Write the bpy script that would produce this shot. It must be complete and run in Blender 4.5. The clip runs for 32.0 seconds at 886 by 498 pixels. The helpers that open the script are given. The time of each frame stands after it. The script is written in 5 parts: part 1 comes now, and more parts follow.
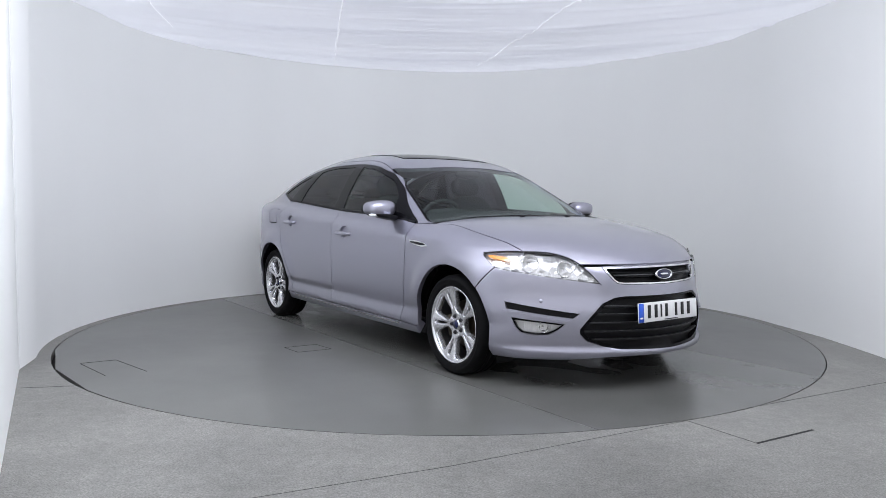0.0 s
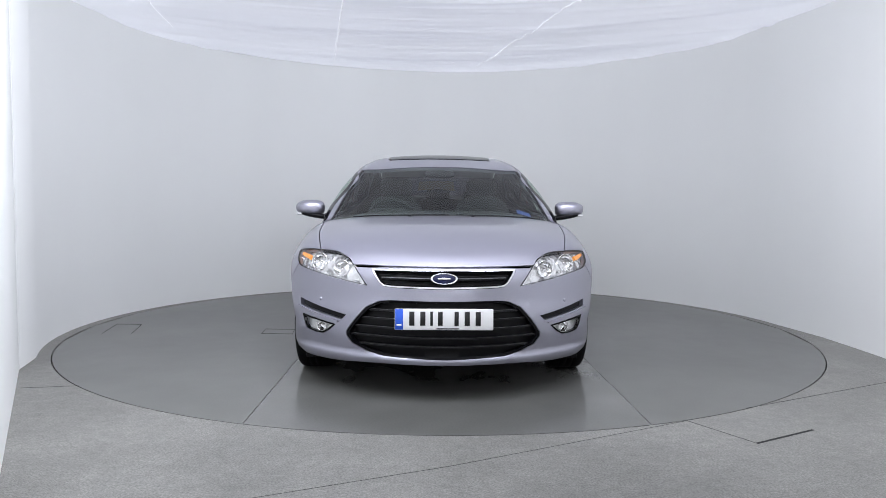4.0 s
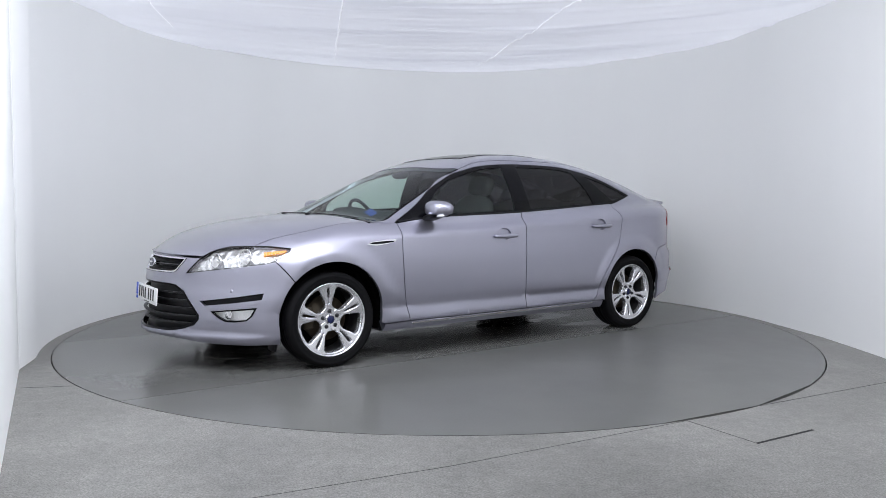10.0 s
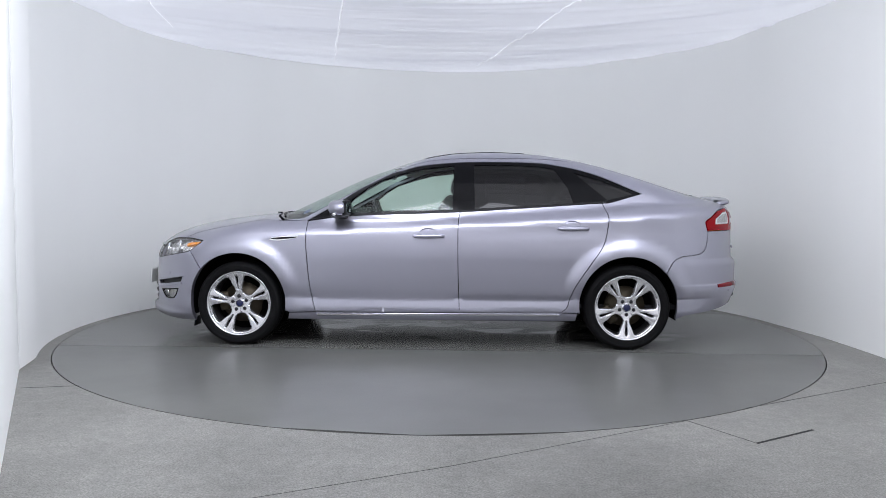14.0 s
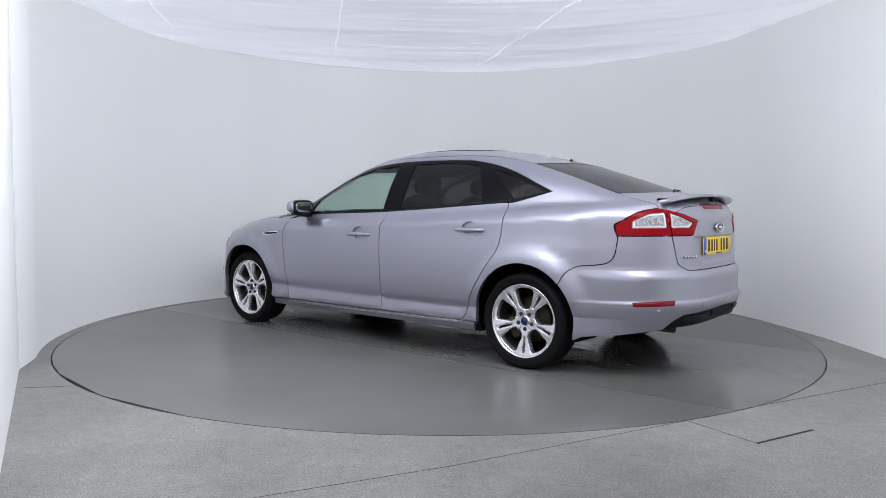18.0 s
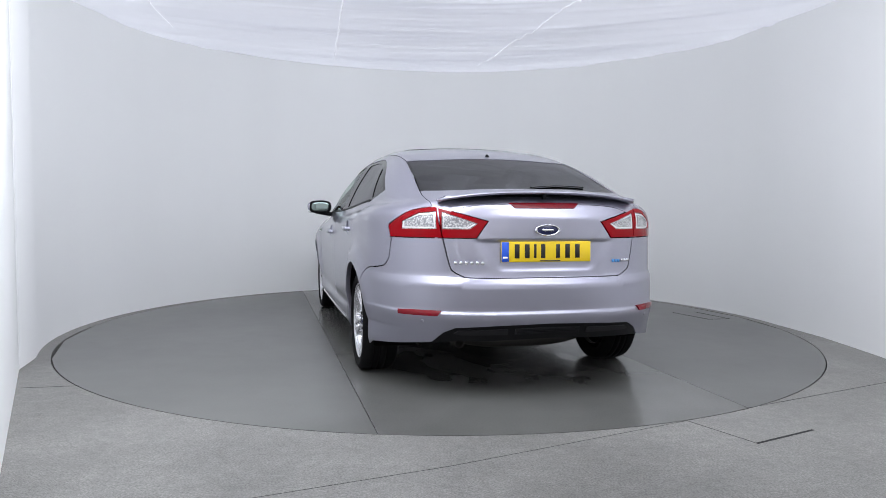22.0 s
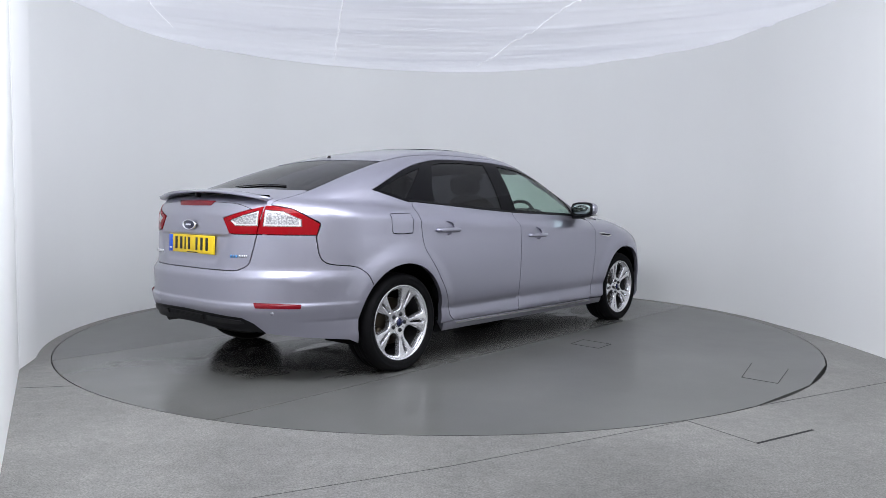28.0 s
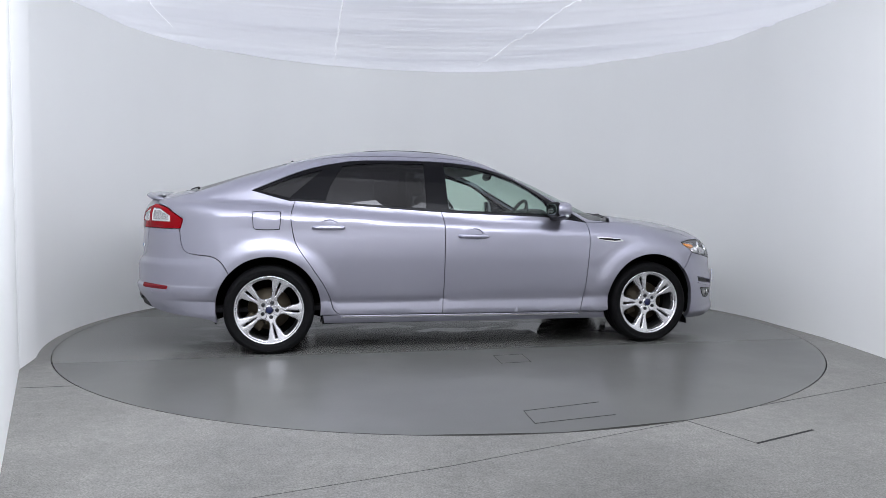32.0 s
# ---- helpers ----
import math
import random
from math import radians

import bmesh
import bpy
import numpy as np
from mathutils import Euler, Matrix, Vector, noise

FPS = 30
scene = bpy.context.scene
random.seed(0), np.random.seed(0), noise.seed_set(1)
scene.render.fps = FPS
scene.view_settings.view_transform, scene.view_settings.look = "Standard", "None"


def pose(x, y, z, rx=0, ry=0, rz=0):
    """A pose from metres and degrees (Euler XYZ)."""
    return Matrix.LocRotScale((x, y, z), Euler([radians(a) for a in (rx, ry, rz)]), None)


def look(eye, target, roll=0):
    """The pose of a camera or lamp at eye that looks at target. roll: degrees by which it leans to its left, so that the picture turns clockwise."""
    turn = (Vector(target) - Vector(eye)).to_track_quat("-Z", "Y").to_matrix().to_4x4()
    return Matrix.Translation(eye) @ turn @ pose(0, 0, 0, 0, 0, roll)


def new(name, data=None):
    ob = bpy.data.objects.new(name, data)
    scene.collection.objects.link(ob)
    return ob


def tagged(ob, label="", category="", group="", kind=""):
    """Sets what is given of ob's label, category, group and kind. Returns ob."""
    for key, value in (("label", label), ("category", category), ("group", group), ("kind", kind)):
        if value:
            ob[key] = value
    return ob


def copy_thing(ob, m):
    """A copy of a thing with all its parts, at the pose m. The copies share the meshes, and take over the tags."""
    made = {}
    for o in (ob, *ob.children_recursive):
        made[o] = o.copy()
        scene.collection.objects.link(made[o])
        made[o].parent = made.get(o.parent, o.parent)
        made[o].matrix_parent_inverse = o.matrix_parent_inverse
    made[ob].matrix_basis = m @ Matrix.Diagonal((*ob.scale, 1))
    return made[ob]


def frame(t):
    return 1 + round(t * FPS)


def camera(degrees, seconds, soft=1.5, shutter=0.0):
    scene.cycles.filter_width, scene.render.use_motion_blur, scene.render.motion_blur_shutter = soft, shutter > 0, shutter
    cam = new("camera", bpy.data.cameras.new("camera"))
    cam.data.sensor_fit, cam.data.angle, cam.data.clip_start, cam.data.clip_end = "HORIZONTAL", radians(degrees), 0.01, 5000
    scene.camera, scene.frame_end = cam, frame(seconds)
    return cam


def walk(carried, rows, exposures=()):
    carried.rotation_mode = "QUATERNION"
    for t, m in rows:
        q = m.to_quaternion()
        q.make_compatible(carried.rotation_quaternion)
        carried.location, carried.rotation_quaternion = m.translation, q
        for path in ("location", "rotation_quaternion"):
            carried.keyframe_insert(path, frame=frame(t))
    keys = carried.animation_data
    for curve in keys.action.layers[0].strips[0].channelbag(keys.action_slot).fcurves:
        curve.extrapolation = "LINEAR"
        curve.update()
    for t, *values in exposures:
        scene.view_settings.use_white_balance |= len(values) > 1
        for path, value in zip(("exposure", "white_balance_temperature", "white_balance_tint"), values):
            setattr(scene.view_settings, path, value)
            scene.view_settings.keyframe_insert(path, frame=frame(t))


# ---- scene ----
cam = camera(62.22, 32.0, soft=0.6)
EYE = Vector((0, -6.217, 1.0565))
CAM_POSE = Matrix.Translation(EYE) @ Euler((radians(90 - 3.549), 0, radians(-0.201))).to_matrix().to_4x4() @ pose(0, 0, 0, 0, 0, 0.445)
walk(cam, [(0.0, CAM_POSE), (32.0, CAM_POSE)])

# ---- light: a fabric ceiling lit from above, done as emission; unseen fill lamps added under it and behind the camera ----
world = bpy.data.worlds.new("world")
scene.world = world
world.use_nodes = True
world.node_tree.nodes["Background"].inputs[0].default_value = (0.80, 0.86, 1.0, 1)
world.node_tree.nodes["Background"].inputs[1].default_value = 0.02
scene.view_settings.exposure = 0.0
scene.cycles.max_bounces, scene.cycles.diffuse_bounces = 16, 12


def area(name, m, sx, sy, power, color):
    d = bpy.data.lights.new(name, "AREA")
    d.shape, d.size, d.size_y, d.energy, d.color = "RECTANGLE", sx, sy, power, color
    ob = new(name, d)
    ob.matrix_world = m
    return ob


COOL = (0.85, 0.885, 1.0)
WHITE = (0.92, 0.925, 1.0)
# Added out of view just under the fabric, for the ceiling's downward light.
area("ceiling_lamp", pose(0.0, -3.3, 2.645), 5.2, 3.6, 41, WHITE)
# Wide frontal fill, added out of view behind the camera.
area("studio_lamp", look((0, -7.5, 1.75), (0, 0, 1.2)), 6.4, 2.1, 27, WHITE)
# Two more fills added out of view, brightening the side walls.
left = area("ceiling_lamp", look((-0.75, -3.2, 2.50), (-2.75, -1.0, 0.6)), 2.4, 1.0, 76, COOL)
left.data.spread = radians(165)
right = area("ceiling_lamp", look((1.40, -3.1, 2.50), (3.1, -0.5, 0.9)), 2.4, 1.0, 36, COOL)
right.data.spread = radians(165)


# ---- materials ----
def material(name, color, rough=0.5, metal=0.0, coat=0.0, emit=0.0, spec=0.5):
    m = bpy.data.materials.new(name)
    m.use_nodes = True
    b = m.node_tree.nodes["Principled BSDF"]
    b.inputs["Base Color"].default_value = (*color, 1)
    b.inputs["Roughness"].default_value = rough
    b.inputs["Metallic"].default_value = metal
    b.inputs["Coat Weight"].default_value = coat
    b.inputs["Coat Roughness"].default_value = 0.03
    b.inputs["Specular IOR Level"].default_value = spec
    if emit:
        b.inputs["Emission Color"].default_value = (*color, 1)
        b.inputs["Emission Strength"].default_value = emit
    return m


def nodes(m):
    t = m.node_tree
    return t.nodes, t.links, t.nodes["Principled BSDF"]


def noise_node(m, scale, detail=4.0, rough=0.6, coords="Object", stretch=(1, 1, 1)):
    n, l, b = nodes(m)
    tc, mp, no = n.new("ShaderNodeTexCoord"), n.new("ShaderNodeMapping"), n.new("ShaderNodeTexNoise")
    mp.inputs["Scale"].default_value = stretch
    no.inputs["Scale"].default_value, no.inputs["Detail"].default_value, no.inputs["Roughness"].default_value = scale, detail, rough
    l.new(tc.outputs[coords], mp.inputs[0])
    l.new(mp.outputs[0], no.inputs["Vector"])
    return no


def ramp(m, src, lo, hi, c0, c1):
    n, l, b = nodes(m)
    r = n.new("ShaderNodeValToRGB")
    r.color_ramp.elements[0].position, r.color_ramp.elements[1].position = lo, hi
    r.color_ramp.elements[0].color, r.color_ramp.elements[1].color = (*c0, 1), (*c1, 1)
    l.new(src, r.inputs[0])
    return r.outputs[0]


def mix(m, fac, a, b_, mode="MIX"):
    n, l, b = nodes(m)
    x = n.new("ShaderNodeMix")
    x.data_type, x.blend_type = "RGBA", mode
    if isinstance(fac, float):
        x.inputs[0].default_value = fac
    else:
        l.new(fac, x.inputs[0])
    l.new(a, x.inputs[6])
    l.new(b_, x.inputs[7])
    return x.outputs[2]


def bump(m, src, strength, dist=0.002):
    n, l, b = nodes(m)
    u = n.new("ShaderNodeBump")
    u.inputs["Strength"].default_value, u.inputs["Distance"].default_value = strength, dist
    l.new(src, u.inputs["Height"])
    l.new(u.outputs[0], b.inputs["Normal"])
    return u


def floor_material(name, base, speck, stains, rlo, rhi, relief=0.3, patch=0.08, detail=6.0, grain=85.0, pits=0.03, spec=0.5):
    m = material(name, base, 0.5, spec=spec)
    n, l, b = nodes(m)
    big, mid, fine = noise_node(m, 0.9, min(detail, 5)), noise_node(m, 5.0, detail, 0.7), noise_node(m, grain, 4, 0.75)
    dk = tuple(c * (1 - patch) for c in base)
    lt = tuple(c * (1 + patch) for c in base)
    c1 = ramp(m, big.outputs[0], 0.35, 0.68, dk, lt)
    c2 = ramp(m, mid.outputs[0], 0.2, 0.8, (1 - stains,) * 3, (1.0,) * 3)
    c3 = ramp(m, fine.outputs[0], 0.36, 0.62, (1 - speck,) * 3, (1 + speck,) * 3)
    out = mix(m, 1.0, mix(m, 1.0, c1, c2, "MULTIPLY"), c3, "MULTIPLY")
    if pits:
        sub = noise_node(m, 19.0, 6.0, 0.75)
        out = mix(m, 1.0, out, ramp(m, sub.outputs[0], 0.36, 0.66, (1 - pits,) * 3, (1 + pits * 0.6,) * 3), "MULTIPLY")
    l.new(out, b.inputs["Base Color"])
    mr = n.new("ShaderNodeMapRange")
    mr.inputs[1].default_value, mr.inputs[2].default_value, mr.inputs[3].default_value, mr.inputs[4].default_value = 0.35, 0.7, rlo, rhi
    l.new(mid.outputs[0], mr.inputs[0])
    l.new(mr.outputs[0], b.inputs["Roughness"])
    bump(m, fine.outputs[0], relief, 0.0012)
    return m


M_FLOOR = floor_material("grey_speckled_floor_vinyl", (0.268, 0.262, 0.243), 0.36, 0.38, 0.5, 0.62, 0.02, 0.16, 9.0, 110.0, 0.17)
M_DISC = floor_material("grey_worn_turntable_paint", (0.136, 0.136, 0.127), 0.05, 0.02, 0.29, 0.31, 0.01, 0.13, 3.0, pits=0.0, spec=0.32)
M_DISC2 = floor_material("grey_smooth_turntable_board", (0.136, 0.136, 0.127), 0.05, 0.02, 0.19, 0.21, 0.01, 0.13, 3.0, pits=0.0, spec=0.38)


def wet_patches(m):
    """Dried and wet drip marks along the middle of the drive-on board: darker, and glossy where still wet."""
    n, l, b = nodes(m)
    tc, sep, ab, band, thr, mul = (n.new(k) for k in ("ShaderNodeTexCoord", "ShaderNodeSeparateXYZ", "ShaderNodeMath", "ShaderNodeMapRange", "ShaderNodeMapRange", "ShaderNodeMath"))
    l.new(tc.outputs["Object"], sep.inputs[0])
    ab.operation, mul.operation = "ABSOLUTE", "MULTIPLY"
    l.new(sep.outputs[1], ab.inputs[0])
    band.inputs[1].default_value, band.inputs[2].default_value, band.inputs[3].default_value, band.inputs[4].default_value = 0.45, 0.85, 1.0, 0.0
    l.new(ab.outputs[0], band.inputs[0])
    no = noise_node(m, 2.3, 2.0, 0.5, stretch=(0.8, 1.4, 1))
    thr.inputs[1].default_value, thr.inputs[2].default_value = 0.53, 0.60
    l.new(no.outputs[0], thr.inputs[0])
    ax, ends, both = n.new("ShaderNodeMath"), n.new("ShaderNodeMapRange"), n.new("ShaderNodeMath")
    ax.operation, both.operation = "ABSOLUTE", "MULTIPLY"
    l.new(sep.outputs[0], ax.inputs[0])
    ends.inputs[1].default_value, ends.inputs[2].default_value, ends.inputs[3].default_value, ends.inputs[4].default_value = 1.6, 2.2, 1.0, 0.0
    l.new(ax.outputs[0], ends.inputs[0])
    l.new(band.outputs[0], both.inputs[0])
    l.new(ends.outputs[0], both.inputs[1])
    l.new(thr.outputs[0], mul.inputs[0])
    l.new(both.outputs[0], mul.inputs[1])
    old_c, old_r = b.inputs["Base Color"].links[0].from_socket, b.inputs["Roughness"].links[0].from_socket
    dark = n.new("ShaderNodeRGB")
    dark.outputs[0].default_value = (0.100, 0.100, 0.094, 1)
    l.new(mix(m, mul.outputs[0], old_c, dark.outputs[0]), b.inputs["Base Color"])
    rr = n.new("ShaderNodeMix")
    l.new(mul.outputs[0], rr.inputs[0])
    l.new(old_r, rr.inputs[2])
    rr.inputs[3].default_value = 0.05
    l.new(rr.outputs[0], b.inputs["Roughness"])


wet_patches(M_DISC2)
M_GAP = material("black_gap", (0.012, 0.012, 0.012), 0.8)
M_LINE = material("dark_seam", (0.06, 0.06, 0.056), 0.8)
M_WALL = material("white_wall_paint", (0.80, 0.805, 0.80), 0.75)
_n, _l, _b = nodes(M_WALL)
_w = noise_node(M_WALL, 0.8, 3, 0.5, stretch=(1, 1, 0.15))
_l.new(ramp(M_WALL, _w.outputs[0], 0.3, 0.7, (0.895, 0.90, 0.875), (0.925, 0.93, 0.905)), _b.inputs["Base Color"])
_f = noise_node(M_WALL, 60.0, 3)
bump(M_WALL, _f.outputs[0], 0.05, 0.001)
# The light from above is given to the fabric itself as emission.
M_FABRIC = material("white_glowing_fabric", (0.80, 0.82, 0.86), 0.9)
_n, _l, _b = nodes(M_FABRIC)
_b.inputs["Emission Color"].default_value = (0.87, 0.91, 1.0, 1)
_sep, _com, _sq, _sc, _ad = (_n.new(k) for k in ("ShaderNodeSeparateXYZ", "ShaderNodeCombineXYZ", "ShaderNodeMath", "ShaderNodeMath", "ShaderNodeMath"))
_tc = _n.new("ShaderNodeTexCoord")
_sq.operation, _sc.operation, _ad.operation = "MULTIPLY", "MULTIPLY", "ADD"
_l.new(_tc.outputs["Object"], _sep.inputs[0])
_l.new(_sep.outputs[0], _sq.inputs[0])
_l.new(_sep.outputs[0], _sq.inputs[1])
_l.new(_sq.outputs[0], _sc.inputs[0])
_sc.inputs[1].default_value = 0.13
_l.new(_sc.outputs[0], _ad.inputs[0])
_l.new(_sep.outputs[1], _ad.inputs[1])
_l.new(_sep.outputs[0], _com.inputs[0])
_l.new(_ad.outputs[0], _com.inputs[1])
# Crease shade is put into the glow colour as darker streaks.
_fold_shade = []
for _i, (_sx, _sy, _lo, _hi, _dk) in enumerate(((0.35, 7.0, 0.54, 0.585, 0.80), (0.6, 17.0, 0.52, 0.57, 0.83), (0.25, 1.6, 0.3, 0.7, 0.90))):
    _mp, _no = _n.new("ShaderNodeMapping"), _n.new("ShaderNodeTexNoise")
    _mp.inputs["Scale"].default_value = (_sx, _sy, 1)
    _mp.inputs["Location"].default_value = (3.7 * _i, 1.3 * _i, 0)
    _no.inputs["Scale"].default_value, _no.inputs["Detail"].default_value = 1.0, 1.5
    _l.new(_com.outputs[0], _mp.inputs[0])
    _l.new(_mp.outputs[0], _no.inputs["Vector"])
    _fold_shade.append(ramp(M_FABRIC, _no.outputs[0], _lo, _hi, (1, 1, 1), (_dk, _dk, _dk * 1.02)))
_e = mix(M_FABRIC, 1.0, mix(M_FABRIC, 1.0, _fold_shade[0], _fold_shade[1], "MULTIPLY"), _fold_shade[2], "MULTIPLY")
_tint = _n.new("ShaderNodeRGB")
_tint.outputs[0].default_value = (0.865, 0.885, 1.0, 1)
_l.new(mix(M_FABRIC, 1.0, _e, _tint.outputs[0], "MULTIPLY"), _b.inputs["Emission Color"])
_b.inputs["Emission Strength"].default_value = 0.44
# The seams are given a glow too, to sit with the emitting fabric.
M_SEAM = material("white_glowing_seam_tape", (0.82, 0.83, 0.86), 0.7, emit=0.46)

M_PAINT = material("silver_lilac_metallic_paint", (0.46, 0.455, 0.54), 0.34, 0.90, coat=0.8)
_n, _l, _b = nodes(M_PAINT)
_fl = noise_node(M_PAINT, 900.0, 2)
_l.new(ramp(M_PAINT, _fl.outputs[0], 0.3, 0.7, (0.350, 0.347, 0.412), (0.415, 0.412, 0.485)), _b.inputs["Base Color"])
bump(M_PAINT, _fl.outputs[0], 0.04, 0.0004)
M_BLACK = material("satin_black_plastic", (0.005, 0.005, 0.006), 0.42, spec=0.18)
M_ARCH = material("matt_black_arch_felt", (0.004, 0.004, 0.004), 0.95, spec=0.03)
M_GLOSSBLACK = material("gloss_black_trim", (0.003, 0.003, 0.004), 0.12, spec=0.12)
M_RUBBER = material("black_tyre_rubber", (0.006, 0.006, 0.0065), 0.7, spec=0.10)
M_ALLOY = material("silver_alloy", (0.72, 0.72, 0.74), 0.24, 0.85, coat=0.35)
M_CHROME = material("chrome", (0.82, 0.82, 0.84), 0.08, 1.0)
M_DARKMETAL = material("dark_brake_steel", (0.050, 0.040, 0.026), 0.5, 0.7)
M_CABIN = material("charcoal_cabin_cloth", (0.016, 0.016, 0.018), 0.85, spec=0.2)
M_RED = material("red_lamp_lens", (0.25, 0.001, 0.005), 0.08, coat=0.0, spec=0.14)
M_REDDARK = material("dark_red_reflector", (0.16, 0.002, 0.008), 0.14, coat=0.1, spec=0.2)
M_AMBER = material("amber_lens", (0.85, 0.30, 0.03), 0.2, coat=0.5)
M_LENSWHITE = material("clear_white_lamp_lens", (0.80, 0.81, 0.80), 0.16, 0.25, coat=0.6)
M_REFLECTOR = material("silver_lamp_reflector", (0.80, 0.80, 0.80), 0.12, 1.0)
M_FOGREF = material("ribbed_fog_reflector", (0.88, 0.88, 0.88), 0.2, 0.35)
M_PLATEW = material("white_number_plate", (0.80, 0.80, 0.79), 0.35)
M_PLATEY = material("yellow_number_plate", (0.80, 0.56, 0.01), 0.35)
M_BLUE = material("blue_plate_band", (0.02, 0.10, 0.60), 0.35)
M_INK = material("black_ink", (0.01, 0.01, 0.01), 0.5)
M_BADGE = material("blue_badge_enamel", (0.007, 0.011, 0.055), 0.2, coat=0.3)
M_STICKER = material("blue_sticker", (0.05, 0.08, 0.30), 0.5)


def glass_material(name, tint, rough=0.0, alpha=0.4):
    """Thin tinted pane: lets light straight through, with a mirror-like gloss."""
    m = bpy.data.materials.new(name)
    m.use_nodes = True
    n, l = m.node_tree.nodes, m.node_tree.links
    n.remove(n["Principled BSDF"])
    tr, gl, lw, mx = n.new("ShaderNodeBsdfTransparent"), n.new("ShaderNodeBsdfGlossy"), n.new("ShaderNodeLayerWeight"), n.new("ShaderNodeMixShader")
    pw, ml = n.new("ShaderNodeMath"), n.new("ShaderNodeMath")
    tr.inputs[0].default_value = (*tint, 1)
    gl.inputs[0].default_value = (0.95, 0.95, 0.95, 1)
    gl.inputs["Roughness"].default_value = rough
    lw.inputs[0].default_value = 0.5
    pw.operation, ml.operation = "POWER", "MULTIPLY_ADD"
    pw.inputs[1].default_value = 4.5
    ml.inputs[1].default_value, ml.inputs[2].default_value = 0.62, 0.034
    l.new(lw.outputs["Facing"], pw.inputs[0])
    l.new(pw.outputs[0], ml.inputs[0])
    l.new(ml.outputs[0], mx.inputs[0])
    l.new(tr.outputs[0], mx.inputs[1])
    l.new(gl.outputs[0], mx.inputs[2])
    l.new(mx.outputs[0], n["Material Output"].inputs[0])
    return m


M_GLASS = glass_material("clear_green_car_glass", (0.74, 0.86, 0.79))
M_PRIVACY = glass_material("dark_privacy_glass", (0.055, 0.05, 0.06))
M_SCREEN = glass_material("clear_windscreen_glass", (0.66, 0.78, 0.73))
M_LENS = glass_material("clear_lamp_cover", (0.985, 0.985, 0.985))


# ---- building helpers ----
def mesh_ob(name, bm, mat, smooth=True):
    me = bpy.data.meshes.new(name)
    bm.to_mesh(me)
    bm.free()
    for p in me.polygons:
        p.use_smooth = smooth
    if mat:
        me.materials.append(mat)
    return new(name, me)


def part(name, bm, mat, parent, label="", smooth=True):
    ob = mesh_ob(name, bm, mat, smooth)
    ob.parent = parent
    if label:
        tagged(ob, label)
    return ob


def add_ring(bm, pts, closed=True):
    return [bm.verts.new(p) for p in pts]


def lathe(profile, n=48, axis="Y"):
    """Turn (radius, offset) pairs round the axis."""
    bm = bmesh.new()
    rings = []
    for r, o in profile:
        ring = []
        for i in range(n):
            a = 2 * math.pi * i / n
            c, s = r * math.cos(a), r * math.sin(a)
            ring.append(bm.verts.new((c, o, s) if axis == "Y" else (c, s, o)))
        rings.append(ring)
    for a, b in zip(rings, rings[1:]):
        for i in range(n):
            bm.faces.new((a[i], a[(i + 1) % n], b[(i + 1) % n], b[i]))
    bmesh.ops.recalc_face_normals(bm, faces=bm.faces)
    return bm


def rounded_box(sx, sy, sz, r=0.01, seg=2, m=None):
    bm = bmesh.new()
    bmesh.ops.create_cube(bm, size=1.0, matrix=Matrix.Diagonal((sx, sy, sz, 1)))
    bmesh.ops.bevel(bm, geom=bm.edges[:] , offset=r, segments=seg, affect="EDGES", profile=0.5)
    if m:
        bmesh.ops.transform(bm, matrix=m, verts=bm.verts)
    return bm


def extruded(poly, depth, to3d):
    """A plate: a polygon in two coordinates, given thickness; to3d maps (u, v, w) to a place."""
    bm = bmesh.new()
    a = [bm.verts.new(to3d(u, v, 0)) for u, v in poly]
    b = [bm.verts.new(to3d(u, v, depth)) for u, v in poly]
    bm.faces.new(a)
    bm.faces.new(b[::-1])
    n = len(poly)
    for i in range(n):
        bm.faces.new((a[i], b[i], b[(i + 1) % n], a[(i + 1) % n]))
    bmesh.ops.recalc_face_normals(bm, faces=bm.faces)
    return bm


# ---- the studio: round white wall, fabric ceiling, speckled floor, turntable ----
WALL_R, CEIL_Z, DISC_R = 3.02, 2.69, 2.925


def wall_line():
    """Plan of the wall: a round bay, running into straight cheeks towards the camera."""
    pts = [(-1.05, -4.65), (-1.75, -3.33), (-2.625, -1.675)]
    for a in range(206, 2, -3):
        pts.append((WALL_R * math.cos(radians(a)), WALL_R * math.sin(radians(a))))
    pts += [(3.045, 0.02), (3.095, -0.33), (3.11, -0.80), (3.115, -1.6), (3.14, -3.0), (3.15, -4.65)]
    return pts


def build_wall(name, pts, z0, z1, thick, mat):
    """Wall with thickness along a plan line."""
    bm = bmesh.new()
    n = len(pts)
    outer = []
    for i, p in enumerate(pts):
        a, b = Vector(pts[max(0, i - 1)]), Vector(pts[min(n - 1, i + 1)])
        d = (b - a).normalized()
        outer.append(Vector(p) + Vector((-d.y, d.x)) * thick)
    cols = [[bm.verts.new((q[0], q[1], z)) for q, z in ((p, z0), (p, z1), (o, z1), (o, z0))] for p, o in zip(pts, outer)]
    for a, b in zip(cols, cols[1:]):
        for k in range(4):
            bm.faces.new((a[k], a[(k + 1) % 4], b[(k + 1) % 4], b[k]))
    bm.faces.new(cols[0][::-1])
    bm.faces.new(cols[-1])
    bmesh.ops.recalc_face_normals(bm, faces=bm.faces)
    bm.normal_update()
    for e in bm.edges:
        e.smooth = not (len(e.link_faces) == 2 and e.calc_face_angle(0.0) > 0.5)
    return mesh_ob(name, bm, mat)


